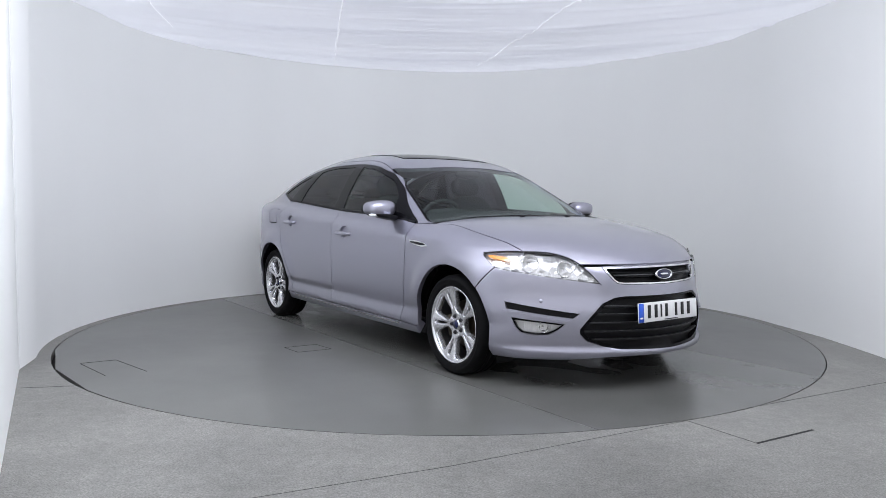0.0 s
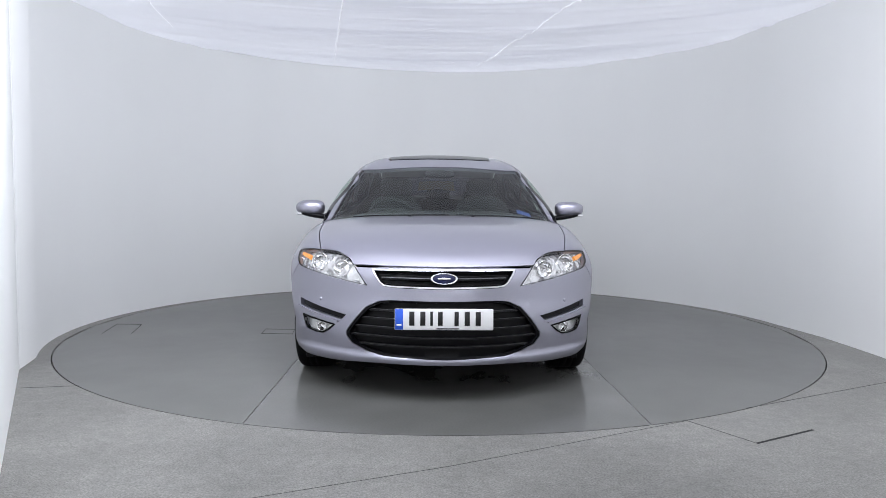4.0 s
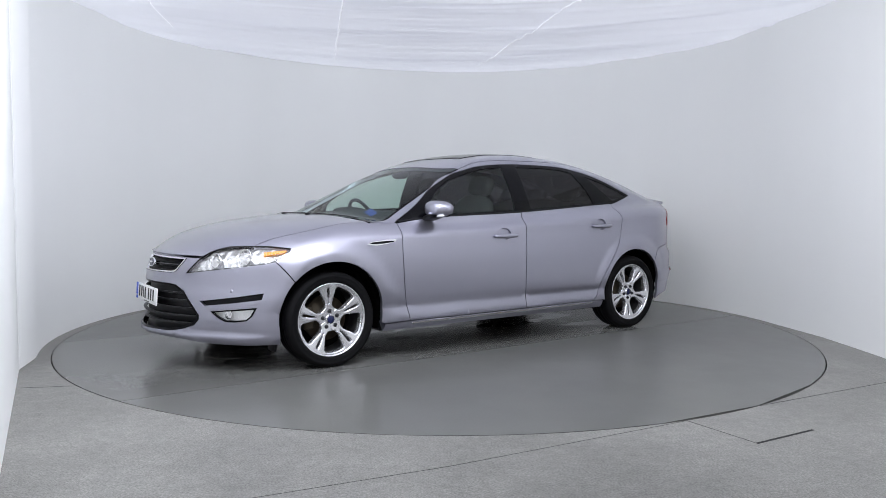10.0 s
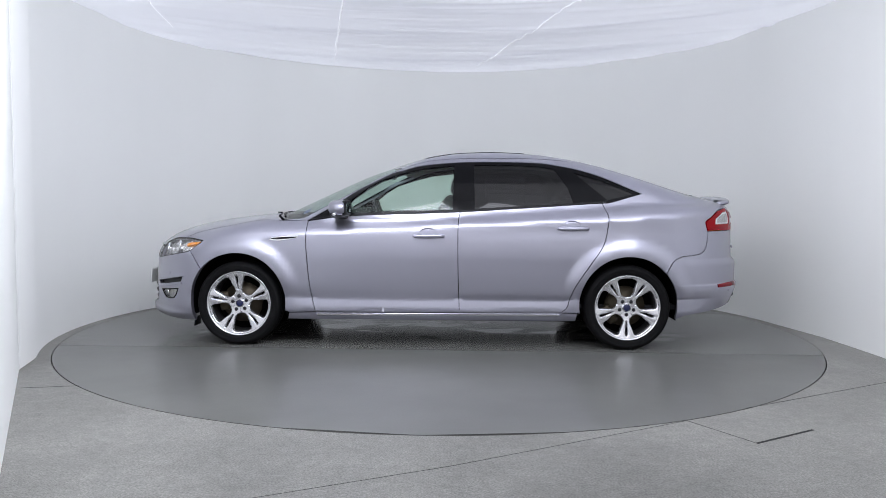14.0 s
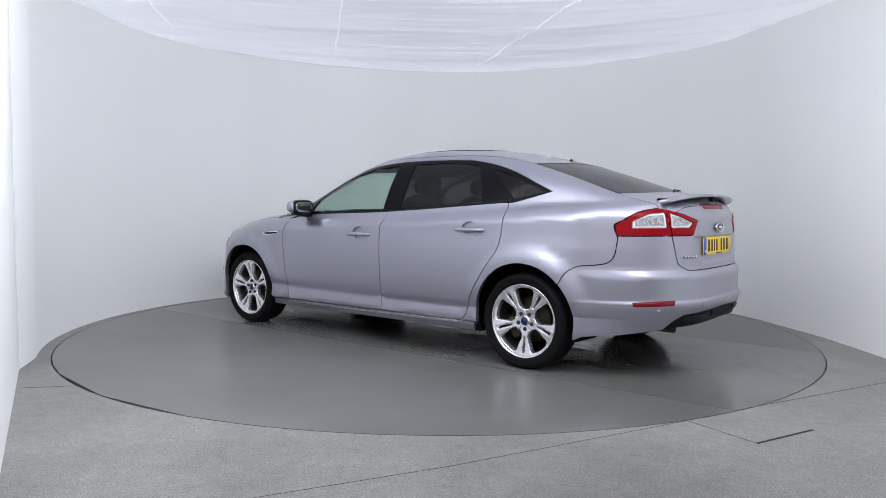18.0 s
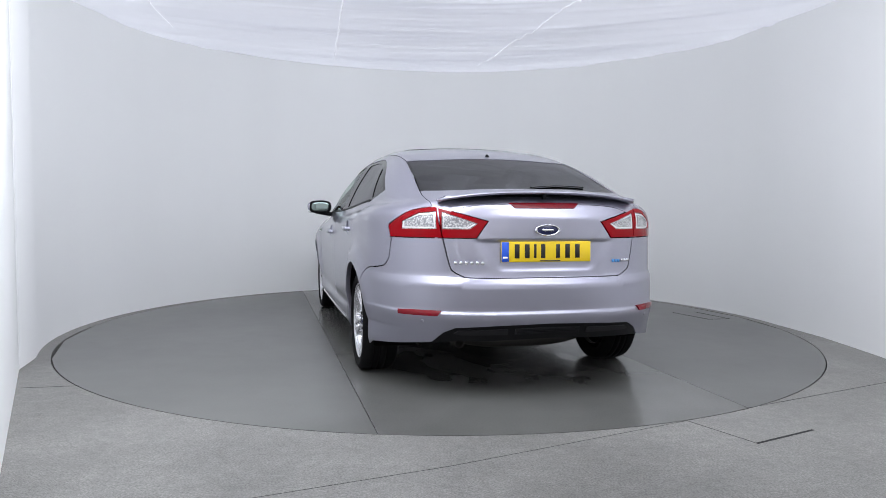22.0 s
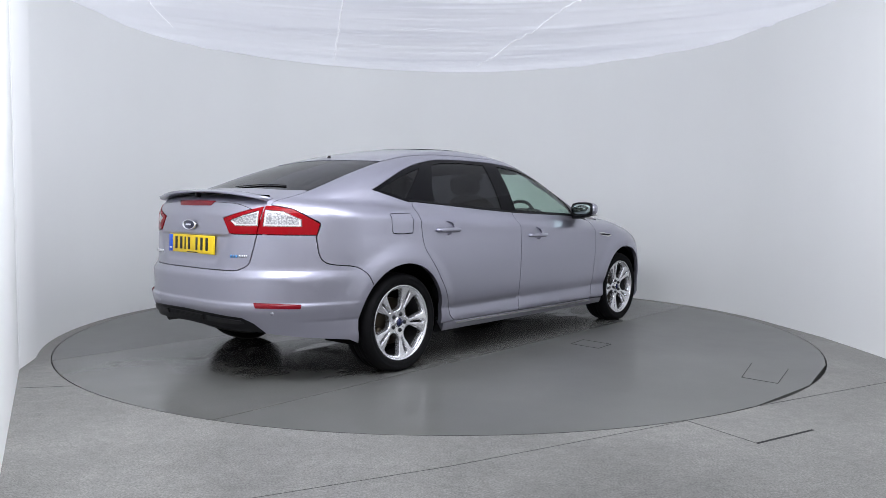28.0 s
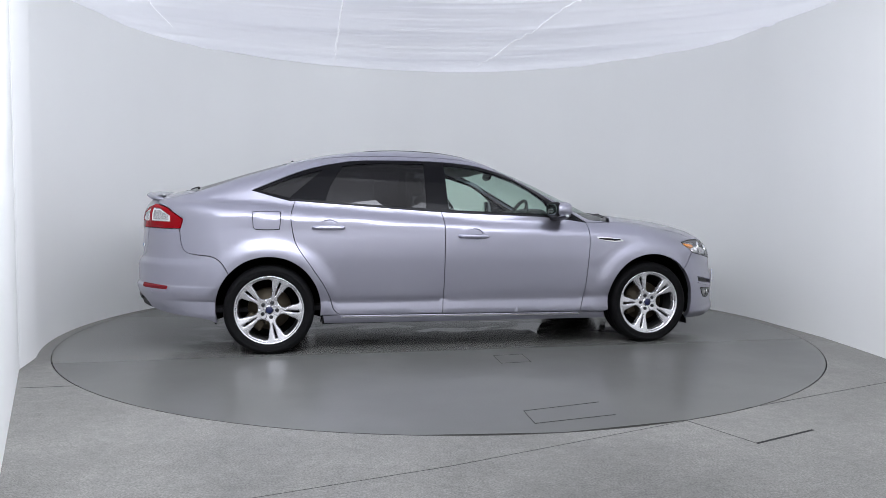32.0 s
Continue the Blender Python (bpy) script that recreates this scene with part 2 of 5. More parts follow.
def build_room():
    line = wall_line()
    w = build_wall("wall_round", line[2:], 0, CEIL_Z + 0.25, 0.12, M_WALL)
    tagged(w, "white painted curved studio wall behind the turntable", "wall", kind="structure")
    w2 = build_wall("wall_cheek", line[:2] + [(-2.62, -1.69)], 0, CEIL_Z + 0.25, 0.12, M_WALL)
    tagged(w2, "white painted flat wall panel beside the round wall", "wall", kind="structure")
    back = build_wall("wall_back", [(3.15, -4.65), (3.4, -7.6), (-3.4, -7.6), (-1.05 - 1.6, -4.65), (-1.05, -4.65)], 0, CEIL_Z + 0.25, 0.12, M_WALL)
    tagged(back, "white studio wall around the camera bay", "wall", kind="structure")
    bm = bmesh.new()
    bmesh.ops.create_grid(bm, x_segments=2, y_segments=2, size=1, matrix=Matrix.Translation((0, -1.8, CEIL_Z + 0.3)) @ Matrix.Diagonal((4.5, 6.5, 1, 1)))
    tagged(mesh_ob("roof_slab", bm, M_WALL), "plain white slab above the fabric ceiling", "ceiling", kind="structure")
    # floor with a round hole for the turntable
    bm = bmesh.new()
    n = 128
    r = DISC_R + 0.008
    inner = [bm.verts.new((r * math.cos(2 * math.pi * i / n), r * math.sin(2 * math.pi * i / n), 0)) for i in range(n)]
    low = [bm.verts.new((v.co.x, v.co.y, -0.06)) for v in inner]
    out = []
    for i in range(n):
        a = 2 * math.pi * i / n
        c, s = math.cos(a), math.sin(a)
        f = min(4.2 / max(abs(c), 1e-6), (3.6 if s > 0 else 8.0) / max(abs(s), 1e-6))
        out.append(bm.verts.new((f * c, f * s, 0)))
    for i in range(n):
        j = (i + 1) % n
        bm.faces.new((inner[i], out[i], out[j], inner[j]))
        bm.faces.new((low[i], inner[i], inner[j], low[j]))
    bmesh.ops.recalc_face_normals(bm, faces=bm.faces)
    tagged(mesh_ob("floor", bm, M_FLOOR, False), "grey speckled vinyl studio floor with fine seams", "floor", kind="structure")
    bm = lathe([(0.001, -0.05), (DISC_R + 0.2, -0.05)], 96, "Z")
    tagged(mesh_ob("floor_pit", bm, M_GAP, False), "black gap under the turntable rim", "floor", kind="structure")

    # seams and the access hatch in the fixed floor
    def strip(name, a, b, w, mat, label):
        a, b = Vector((*a, 0)), Vector((*b, 0))
        s = Vector((-(b - a).y, (b - a).x, 0)).normalized() * w / 2
        bm = bmesh.new()
        top = [bm.verts.new(p + Vector((0, 0, 0.0012))) for p in (a - s, b - s, b + s, a + s)]
        bot = [bm.verts.new((v.co.x, v.co.y, 0)) for v in top]
        bm.faces.new(top)
        for i in range(4):
            bm.faces.new((bot[i], bot[(i + 1) % 4], top[(i + 1) % 4], top[i]))
        return tagged(mesh_ob(name, bm, mat, False), label, "floor seam", kind="structure")
    strip("trim", (-0.75, -3.69), (0.053, -3.316), 0.002, M_LINE, "thin dark seam in the grey floor")
    strip("trim", (0.053, -3.316), (1.219, -2.672), 0.0022, M_LINE, "thin dark seam in the grey floor")
    strip("trim", (1.219, -2.672), (1.418, -3.009), 0.0035, M_LINE, "thin dark edge of the floor hatch")
    strip("trim", (1.418, -3.009), (1.772, -2.805), 0.014, M_GAP, "open black slot at the floor hatch")
    strip("trim", (1.603, -2.444), (2.77, -1.815), 0.0035, M_LINE, "thin dark seam in the grey floor")
    strip("trim", (-2.36, -2.13), (-2.06, -2.069), 0.0035, M_LINE, "thin dark seam in the grey floor")


def ceiling_height(x, y):
    """Stretched fabric: a slack drape with fine creases that run across it."""
    z = CEIL_Z
    z += 0.010 * math.sin(5.2 * y + 0.6 * x * x + 0.8 * math.sin(1.3 * x))
    n = noise.noise(Vector((x * 0.55, (y + 0.11 * x * x) * 9.0, 3.1)))
    z -= 0.030 * max(0.0, n - 0.05)
    z += 0.006 * noise.noise(Vector((x * 0.9, (y + 0.11 * x * x) * 22.0, 8.1)))
    return z


def build_ceiling():
    nx, ny = 90, 380
    verts, faces, index = [], [], {}
    for i in range(nx + 1):
        for j in range(ny + 1):
            x, y = -3.35 + 6.7 * i / nx, -4.7 + 7.85 * j / ny
            if y > 0 and math.hypot(x, y) > WALL_R + 0.10:
                continue
            index[i, j] = len(verts)
            verts.append((x, y, ceiling_height(x, y)))
    for i, j in index:
        q = [index.get(k) for k in ((i, j), (i, j + 1), (i + 1, j + 1), (i + 1, j))]
        if None not in q:
            faces.append(q)
    me = bpy.data.meshes.new("ceiling")
    me.from_pydata(verts, [], faces)
    me.polygons.foreach_set("use_smooth", [True] * len(faces))
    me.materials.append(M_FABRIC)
    tagged(new("ceiling", me), "white stretched fabric ceiling, light from above put in as glow, with fine creases partly painted in", "ceiling", kind="structure")
    # camera bay ceiling, out of view, glowing like the rest
    bm = bmesh.new()
    bmesh.ops.create_grid(bm, x_segments=8, y_segments=8, size=1, matrix=Matrix.Translation((0, -6.2, CEIL_Z + 0.02)) @ Matrix.Diagonal((3.6, 1.5, 1, 1)))
    tagged(mesh_ob("ceiling_bay", bm, M_FABRIC), "unseen glowing white fabric ceiling over the camera bay", "ceiling", kind="structure")
    # sewn seams that fan out over the drape
    for a, b in (((-0.55, -1.6), (-1.27, 2.50)), ((1.40, -1.6), (0.40, 2.72)), ((-2.15, -1.6), (-2.54, 0.82))):
        bm = bmesh.new()
        prev = None
        for k in range(61):
            f = k / 60
            x, y = a[0] + (b[0] - a[0]) * f, a[1] + (b[1] - a[1]) * f
            z = ceiling_height(x, y) - 0.007
            cur = [bm.verts.new((x - 0.006, y, z + 0.004)), bm.verts.new((x, y, z - 0.004)), bm.verts.new((x + 0.006, y, z + 0.004))]
            if prev:
                bm.faces.new((prev[0], prev[1], cur[1], cur[0]))
                bm.faces.new((prev[1], prev[2], cur[2], cur[1]))
            prev = cur
        tagged(mesh_ob("trim", bm, M_SEAM), "white sewn seam across the fabric ceiling", "ceiling seam", kind="structure")


def build_turntable():
    table = new("turntable")
    tagged(table, "round grey motorised turntable flush with the floor", "turntable")
    # three boards: two side segments and the drive-on board between them
    for lo, hi, mat in ((-DISC_R, -0.982, M_DISC), (-0.978, 0.978, M_DISC2), (0.982, DISC_R, M_DISC)):
        ys = [lo + (hi - lo) * k / 24 for k in range(25)]
        rim = [(math.sqrt(max(DISC_R ** 2 - y * y, 0)), y) for y in ys]
        pts = rim + [(-x, y) for x, y in rim[::-1]]
        pts = [p for i, p in enumerate(pts) if (Vector(p) - Vector(pts[i - 1])).length > 1e-4]
        part("deck_board", extruded(pts, -0.045, lambda u, v, w: (u, v, w)), mat, table, smooth=False)

    def mark(a, b, w=0.004):
        a, b = Vector((*a, 0)), Vector((*b, 0))
        d = (b - a).normalized()
        bm = rounded_box((b - a).length, w, 0.005, 0.001, 1, Matrix.Translation((a + b) / 2) @ pose(0, 0, 0, 0, 0, math.degrees(math.atan2(d.y, d.x))))
        part("hatch_edge", bm, M_LINE, table, "thin dark edge of a deck hatch", False)
    for box in (((0.124, -1.454), (0.137, -1.211), (0.351, -1.19), (0.336, -1.441)),):
        for p, q in zip(box, box[1:] + box[:1]):
            mark(p, q)
    mark((-0.087, -2.773), (0.364, -2.70))
    mark((-0.075, -2.557), (0.377, -2.464))
    mark((-0.087, -2.773), (-0.075, -2.557), 0.004)
    return table


# ---- the car's outer surface: x forward from mid wheelbase, y to its left, z up from the ground ----
# BODY BEGIN
def lerp(x, table):
    """Smooth curve through (place, value) pairs."""
    t = np.array(table)
    xs, ys = t[:, 0], t[:, 1]
    h = np.diff(xs)
    d = np.diff(ys) / h
    m = np.concatenate([[d[0]], np.where(d[1:] * d[:-1] > 0, 2 * d[1:] * d[:-1] / np.where(np.abs(d[1:] + d[:-1]) < 1e-12, 1, d[1:] + d[:-1]), 0), [d[-1]]])
    x = np.clip(x, xs[0], xs[-1])
    i = np.clip(np.searchsorted(xs, x) - 1, 0, len(h) - 1)
    u = (x - xs[i]) / h[i]
    return (ys[i] * (1 + 2 * u) * (1 - u) ** 2 + m[i] * h[i] * u * (1 - u) ** 2 + ys[i + 1] * u * u * (3 - 2 * u) + m[i + 1] * h[i] * u * u * (u - 1))


def smax(a, b, k):
    h = np.maximum(k - np.abs(a - b), 0) / k
    return np.maximum(a, b) + h * h * k * 0.25


def step(x, a, b):
    u = np.clip((x - a) / (b - a), 0, 1)
    return u * u * (3 - 2 * u)


HALF_WIDTH = [(-2.45, 0.80), (-2.0, 0.872), (-1.425, 0.925), (-0.8, 0.928), (0, 0.932), (0.8, 0.928), (1.425, 0.922), (1.9, 0.885), (2.4, 0.80)]
TUCK = [(0.10, 0.16), (0.16, 0.085), (0.195, 0.048), (0.225, 0.020), (0.248, 0.010), (0.262, 0.008), (0.30, 0.0125), (0.340, 0.0185), (0.352, 0.0210), (0.366, 0.0160), (0.42, 0.0100), (0.56, 0.003), (0.66, 0.000), (0.76, 0.002), (0.84, 0.007)]
NOSE = [(0.10, 2.25), (0.165, 2.325), (0.195, 2.376), (0.214, 2.390), (0.228, 2.388), (0.246, 2.374), (0.33, 2.380), (0.42, 2.375), (0.52, 2.352), (0.60, 2.342), (0.68, 2.325), (0.75, 2.285), (0.80, 2.23)]
TAIL = [(0.10, 2.30), (0.28, 2.345), (0.38, 2.378), (0.43, 2.392), (0.447, 2.393), (0.456, 2.386), (0.466, 2.377), (0.52, 2.378), (0.585, 2.379), (0.606, 2.374), (0.626, 2.360), (0.645, 2.346), (0.67, 2.342), (0.80, 2.338), (0.95, 2.330), (1.04, 2.300), (1.10, 2.25)]
TOP = [(-2.45, 1.05), (-2.28, 1.065), (-2.0, 1.075), (-1.6, 1.075), (-1.2, 1.050), (-0.22, 0.985), (0.567, 0.955), (0.90, 0.955), (1.10, 0.962), (1.225, 0.957), (1.498, 0.928), (1.722, 0.897), (1.945, 0.850), (2.166, 0.770), (2.333, 0.675), (2.45, 0.58)]
SPINE = [(-2.36, 0.5), (-2.325, 0.92), (-2.285, 1.060), (-2.12, 1.118), (-2.0, 1.150), (-1.846, 1.198), (-1.6, 1.280), (-1.262, 1.380), (-0.978, 1.443), (-0.745, 1.473), (-0.45, 1.486), (-0.2, 1.477), (0.0, 1.449), (0.15, 1.414), (0.30, 1.366), (0.55, 1.275), (0.85, 1.135), (1.22, 0.950), (1.5, 0.80), (2.0, 0.45), (2.6, 0.1)]


def body_f(x, y, z):
    """Below zero inside the body, above zero outside."""
    Y = np.abs(y)
    crease = 0.862 - 0.050 * x + 0.012 * step(-x, 1.2, 2.0)
    tuck = lerp(z, TUCK)
    over = np.maximum(z - crease, 0)
    tuck = tuck + 0.20 * over + 1.0 * over ** 1.5 * (1 - 0.5 * step(x, 0.8, 1.4))
    for cx in (1.425, -1.425):
        r = np.hypot(x - cx, z - 0.31)
        tuck = tuck - 0.024 * (1 - step(r, 0.385, 0.50)) * step(z, 0.22, 0.5)
    side = Y - (lerp(x, HALF_WIDTH) - tuck)
    front = x - (lerp(z, NOSE) - 0.70 * Y ** 2.0)
    rear = -x - (lerp(z, TAIL) - 0.70 * Y ** 3.5)
    rear = rear + 0.012 * step(0.285 + 0.75 * (z - 0.69) - Y, -0.03, 0.06) * step(z, 0.664, 0.70) * (1 - step(z, 0.838, 0.852)) * (x < -2)
    hood = step(x, 0.7, 1.2)
    crown = hood * (0.02 * Y ** 2 + (0.10 + 0.10 * step(x, 1.2, 1.9)) * Y ** 4) + (1 - hood) * 0.05 * Y ** 2
    xt = x + hood * 0.20 * Y ** 2.0 * step(x, 1.3, 2.1)
    top = (z - (lerp(xt, TOP) - crown)) * 0.94
    low = smax(smax(side, front, 0.10), rear, 0.12)
    low = smax(low, top, 0.10)
    taper = 0.10 * np.clip(-x - 1.0, 0, 2) ** 2 + 0.06 * np.clip(x - 0.3, 0, 2) ** 2
    lean = np.clip(z - 0.95, 0, 1)
    gs = (Y - (0.850 + 0.024 * step(x, -0.5, 0.3) - 0.30 * lean - 0.50 * lean * np.abs(lean) - taper)) * 0.92
    fr = step(x, -0.1, 0.5)
    xs = x + fr * 0.42 * Y ** 2 - step(-x, 1.2, 2.1) * 0.10 * Y ** 2
    cr = (0.11 * (1 - fr) + 0.05 * fr) * Y ** 2
    gt = (z - (lerp(xs, SPINE) - cr)) * 0.93
    house = smax(np.maximum(smax(gs, gt, 0.11), 0.6 - z), rear + 0.006, 0.02)
    return -smax(-low, -house, 0.025)


def body_normal(p, e=0.004):
    g = np.stack([body_f(p[:, 0] + e * (k == 0), p[:, 1] + e * (k == 1), p[:, 2] + e * (k == 2)) - body_f(p[:, 0] - e * (k == 0), p[:, 1] - e * (k == 1), p[:, 2] - e * (k == 2)) for k in range(3)], 1)
    return g / np.maximum(np.linalg.norm(g, axis=1, keepdims=True), 1e-9)


TILT = math.radians(32)
CT, ST = math.cos(TILT), math.sin(TILT)


def view_ray(view, u, v):
    """Start and way of the inward rays of a view, for its two coordinates."""
    o = np.zeros_like(u)
    if view == "side":
        return np.stack([u, o + 1.5, v], 1), np.stack([o, o - 1, o], 1)
    if view == "top":
        return np.stack([u, v, o + 2.2], 1), np.stack([o, o, o - 1], 1)
    if view == "tilt":
        return np.stack([u, -v * ST + 1.8 * CT, v * CT + 1.8 * ST], 1), np.stack([o, o - CT, o - ST], 1)
    c, s, sign = np.cos(u), np.sin(u), (1 if view == "nose" else -1)
    return np.stack([sign * (1.25 + 1.6 * c), 1.6 * s, v], 1), np.stack([-sign * c, -s, o], 1)


def to_view(view, p):
    if view == "side":
        return p[:, [0, 2]]
    if view == "top":
        return p[:, :2]
    if view == "tilt":
        return np.stack([p[:, 0], -p[:, 1] * ST + p[:, 2] * CT], 1)
    sign = 1 if view == "nose" else -1
    return np.stack([np.arctan2(p[:, 1], sign * p[:, 0] - 1.25), p[:, 2]], 1)


def cast(start, way, reach=1.5, n=75):
    """First meeting of rays with the body surface."""
    t0 = np.zeros(len(start))
    found = np.zeros(len(start), bool)
    lo, hi = np.zeros(len(start)), np.full(len(start), reach)
    prev = np.zeros(len(start))
    for k in range(1, n + 1):
        t = np.full(len(start), reach * k / n)
        p = start + way * t[:, None]
        inside = (body_f(p[:, 0], p[:, 1], p[:, 2]) < 0) & ~found
        lo[inside], hi[inside] = prev[inside], t[inside]
        found |= inside
        prev = t
    for _ in range(22):
        m = (lo + hi) / 2
        p = start + way * m[:, None]
        ins = body_f(p[:, 0], p[:, 1], p[:, 2]) < 0
        hi = np.where(ins, m, hi)
        lo = np.where(ins, lo, m)
    return start + way * hi[:, None]


def on_body(view, uv):
    uv = np.asarray(uv, float)
    return cast(*view_ray(view, uv[:, 0], uv[:, 1]))


def dense(pts, gap, smooth):
    """Points along a line at most gap apart, rounded through its corners if smooth."""
    p = np.asarray(pts, float)
    out = []
    for i in range(len(p) - 1):
        a, b = p[i], p[i + 1]
        n = max(1, int(np.ceil(np.linalg.norm(b - a) / gap)))
        t = np.arange(n)[:, None] / n
        if smooth and len(p) > 2:
            a0 = p[i - 1] if i > 0 else 2 * a - b
            b1 = p[i + 2] if i + 2 < len(p) else 2 * b - a
            m0, m1 = (b - a0) / 2, (b1 - a) / 2
            out.append((2 * t ** 3 - 3 * t ** 2 + 1) * a + (t ** 3 - 2 * t ** 2 + t) * m0 + (3 * t ** 2 - 2 * t ** 3) * b + (t ** 3 - t ** 2) * m1)
        else:
            out.append(a + t * (b - a))
    out.append(p[-1:])
    return np.concatenate(out)


def curve(view, pts, smooth=True, gap=0.02):
    """A line drawn in a view, laid on the body."""
    return on_body(view, dense(pts, gap, smooth))
# BODY END


def inside_poly(pt, poly):
    x, y = pt[:, 0], pt[:, 1]
    r = np.zeros(len(pt), bool)
    x1, y1 = poly[:, 0], poly[:, 1]
    x2, y2 = np.roll(x1, -1), np.roll(y1, -1)
    for a, b, c, d in zip(x1, y1, x2, y2):
        if b != d:
            hit = ((b > y) != (d > y)) & (x < (c - a) * (y - b) / (d - b) + a)
            r ^= hit
    return r


def edge_distance(pt, poly):
    best = np.full(len(pt), 1e9)
    for a, b in zip(poly, np.roll(poly, -1, 0)):
        d = b - a
        t = np.clip(((pt - a) @ d) / max(d @ d, 1e-12), 0, 1)
        best = np.minimum(best, np.linalg.norm(pt - a - t[:, None] * d, axis=1))
    return best


def shrink(poly, d):
    """Move a closed outline inwards by d."""
    area2 = np.sum(poly[:, 0] * np.roll(poly[:, 1], -1) - np.roll(poly[:, 0], -1) * poly[:, 1])
    e = np.roll(poly, -1, 0) - poly
    n = np.stack([-e[:, 1], e[:, 0]], 1) / np.maximum(np.linalg.norm(e, axis=1, keepdims=True), 1e-9) * (1 if area2 > 0 else -1)
    m = n + np.roll(n, 1, 0)
    m = m / np.maximum((m * m).sum(1, keepdims=True) / 2, 0.35)
    return poly + m * d


def clean(poly, tol=0.002):
    keep = [poly[0]]
    for p in poly[1:]:
        if np.linalg.norm(p - keep[-1]) > tol:
            keep.append(p)
    if np.linalg.norm(keep[0] - keep[-1]) < tol:
        keep.pop()
    return np.array(keep)


def panel_mesh(view, loops, gap=0.0027, cell=0.03, lift=0.0, flange=0.03, flip=False, hole_lift=None):
    """A sheet of the body's surface within closed outlines (the first is the outer one, the rest are holes), with returned edges."""
    from mathutils.geometry import delaunay_2d_cdt
    scale = np.array([0.95, 1.0]) if view in ("nose", "stern") else np.array([1.0, 1.0])
    polys = []
    for i, lp in enumerate(loops):
        q = clean(to_view(view, lp) * scale)
        polys.append(shrink(q, gap if i == 0 else -gap))
    outer = polys[0]
    lo, hi = outer.min(0), outer.max(0)
    gx, gy = np.meshgrid(np.arange(lo[0] + cell / 2, hi[0], cell), np.arange(lo[1] + cell / 2, hi[1], cell))
    g = np.stack([gx.ravel(), gy.ravel()], 1)
    ok = inside_poly(g, outer) & (edge_distance(g, outer) > cell * 0.45)
    for h in polys[1:]:
        ok &= ~inside_poly(g, h) & (edge_distance(g, h) > cell * 0.45)
    g = g[ok]
    verts, edges, rims = [], [], []
    for q in polys:
        k = len(verts)
        verts += [Vector(p) for p in q]
        n = len(q)
        edges += [(k + i, k + (i + 1) % n) for i in range(n)]
    verts += [Vector(p) for p in g]
    v2, e2, f2, _, _, _ = delaunay_2d_cdt(verts, edges, [], 0, 1e-5)
    v2 = np.array([tuple(v) for v in v2])
    f2 = [f for f in f2 if len(f) == 3]
    cen = np.array([v2[list(f)].mean(0) for f in f2])
    ok = inside_poly(cen, outer)
    for h in polys[1:]:
        ok &= ~inside_poly(cen, h)
    f2 = [f for f, o in zip(f2, ok) if o]
    p3 = on_body(view, v2 / scale)
    nr = body_normal(p3)
    p3 = p3 + nr * lift
    if flip:
        p3 = p3 * np.array([1, -1, 1])
        nr = nr * np.array([1, -1, 1])
    pts, normals, faces = list(map(tuple, p3)), list(map(tuple, nr)), []
    for f in f2:
        a, b, c = (Vector(p3[i]) for i in f)
        up = (b - a).cross(c - a).dot(Vector(nr[f[0]]))
        faces.append(tuple(f) if up > 0 else tuple(f[::-1]))
    if flange:
        count = {}
        for f in faces:
            for a, b in zip(f, f[1:] + f[:1]):
                count[(a, b)] = 1
        for a, b in list(count):
            if (b, a) not in count:
                k = len(pts)
                na, nb = np.array(nr[a]), np.array(nr[b])
                side = np.cross(p3[b] - p3[a], na)
                side = side / max(np.linalg.norm(side), 1e-9)
                pts += [tuple(p3[a]), tuple(p3[b]), tuple(p3[b] - nb * flange), tuple(p3[a] - na * flange)]
                normals += [tuple(side)] * 4
                faces.append((k, k + 3, k + 2, k + 1))
    me = bpy.data.meshes.new("panel")
    me.from_pydata(pts, [], faces)
    me.update()
    me.polygons.foreach_set("use_smooth", [True] * len(me.polygons))
    me.normals_split_custom_set_from_vertices(normals)
    return me


def panel(name, view, loops, mat, parent, label="", mirror=False, **kw):
    """A sheet of the surface as a part; mirror also makes its twin on the car's right."""
    made = []
    for flip in ((False, True) if mirror else (False,)):
        me = panel_mesh(view, loops, flip=flip, **kw)
        me.materials.append(mat)
        ob = new(name, me)
        ob.parent = parent[1] if (flip and isinstance(parent, tuple)) else (parent[0] if isinstance(parent, tuple) else parent)
        if label:
            tagged(ob, label)
        made.append(ob)
    return made


def join_lines(*lines):
    return np.concatenate(lines)


def both_sides(line):
    """A left-hand line from the middle outwards, closed with its mirror image."""
    return np.concatenate([line, line[::-1] * np.array([1, -1, 1])])


# ---- the car ----
car = new("car")
tagged(car, "silver lilac five-door hatchback car parked on the turntable", "car")


def az(y, x):
    """Angle about the nose's or tail's axis of a place in plan."""
    return math.atan2(y, abs(x) - 1.25)


def upto(pts, x0, x1):
    """The stretch of a (x, z) line between two places."""
    p = dense(pts, 0.01, True)
    xs = p[:, 0]
    keep = p[(xs <= max(x0, x1)) & (xs >= min(x0, x1))]
    return keep if x0 > x1 else keep[::-1]


def arch(cx, r, a0, a1, cz=0.31, n=30):
    return [(cx + r * math.cos(radians(a0 + (a1 - a0) * i / n)), cz + r * math.sin(radians(a0 + (a1 - a0) * i / n))) for i in range(n + 1)]


def loop(view, pts, smooth=False):
    return curve(view, list(pts) + [pts[0]], smooth, 0.012)


def oval(cx, cz, rx, rz, n=28):
    return [(cx + rx * math.cos(2 * math.pi * i / n), cz + rz * math.sin(2 * math.pi * i / n)) for i in range(n)]


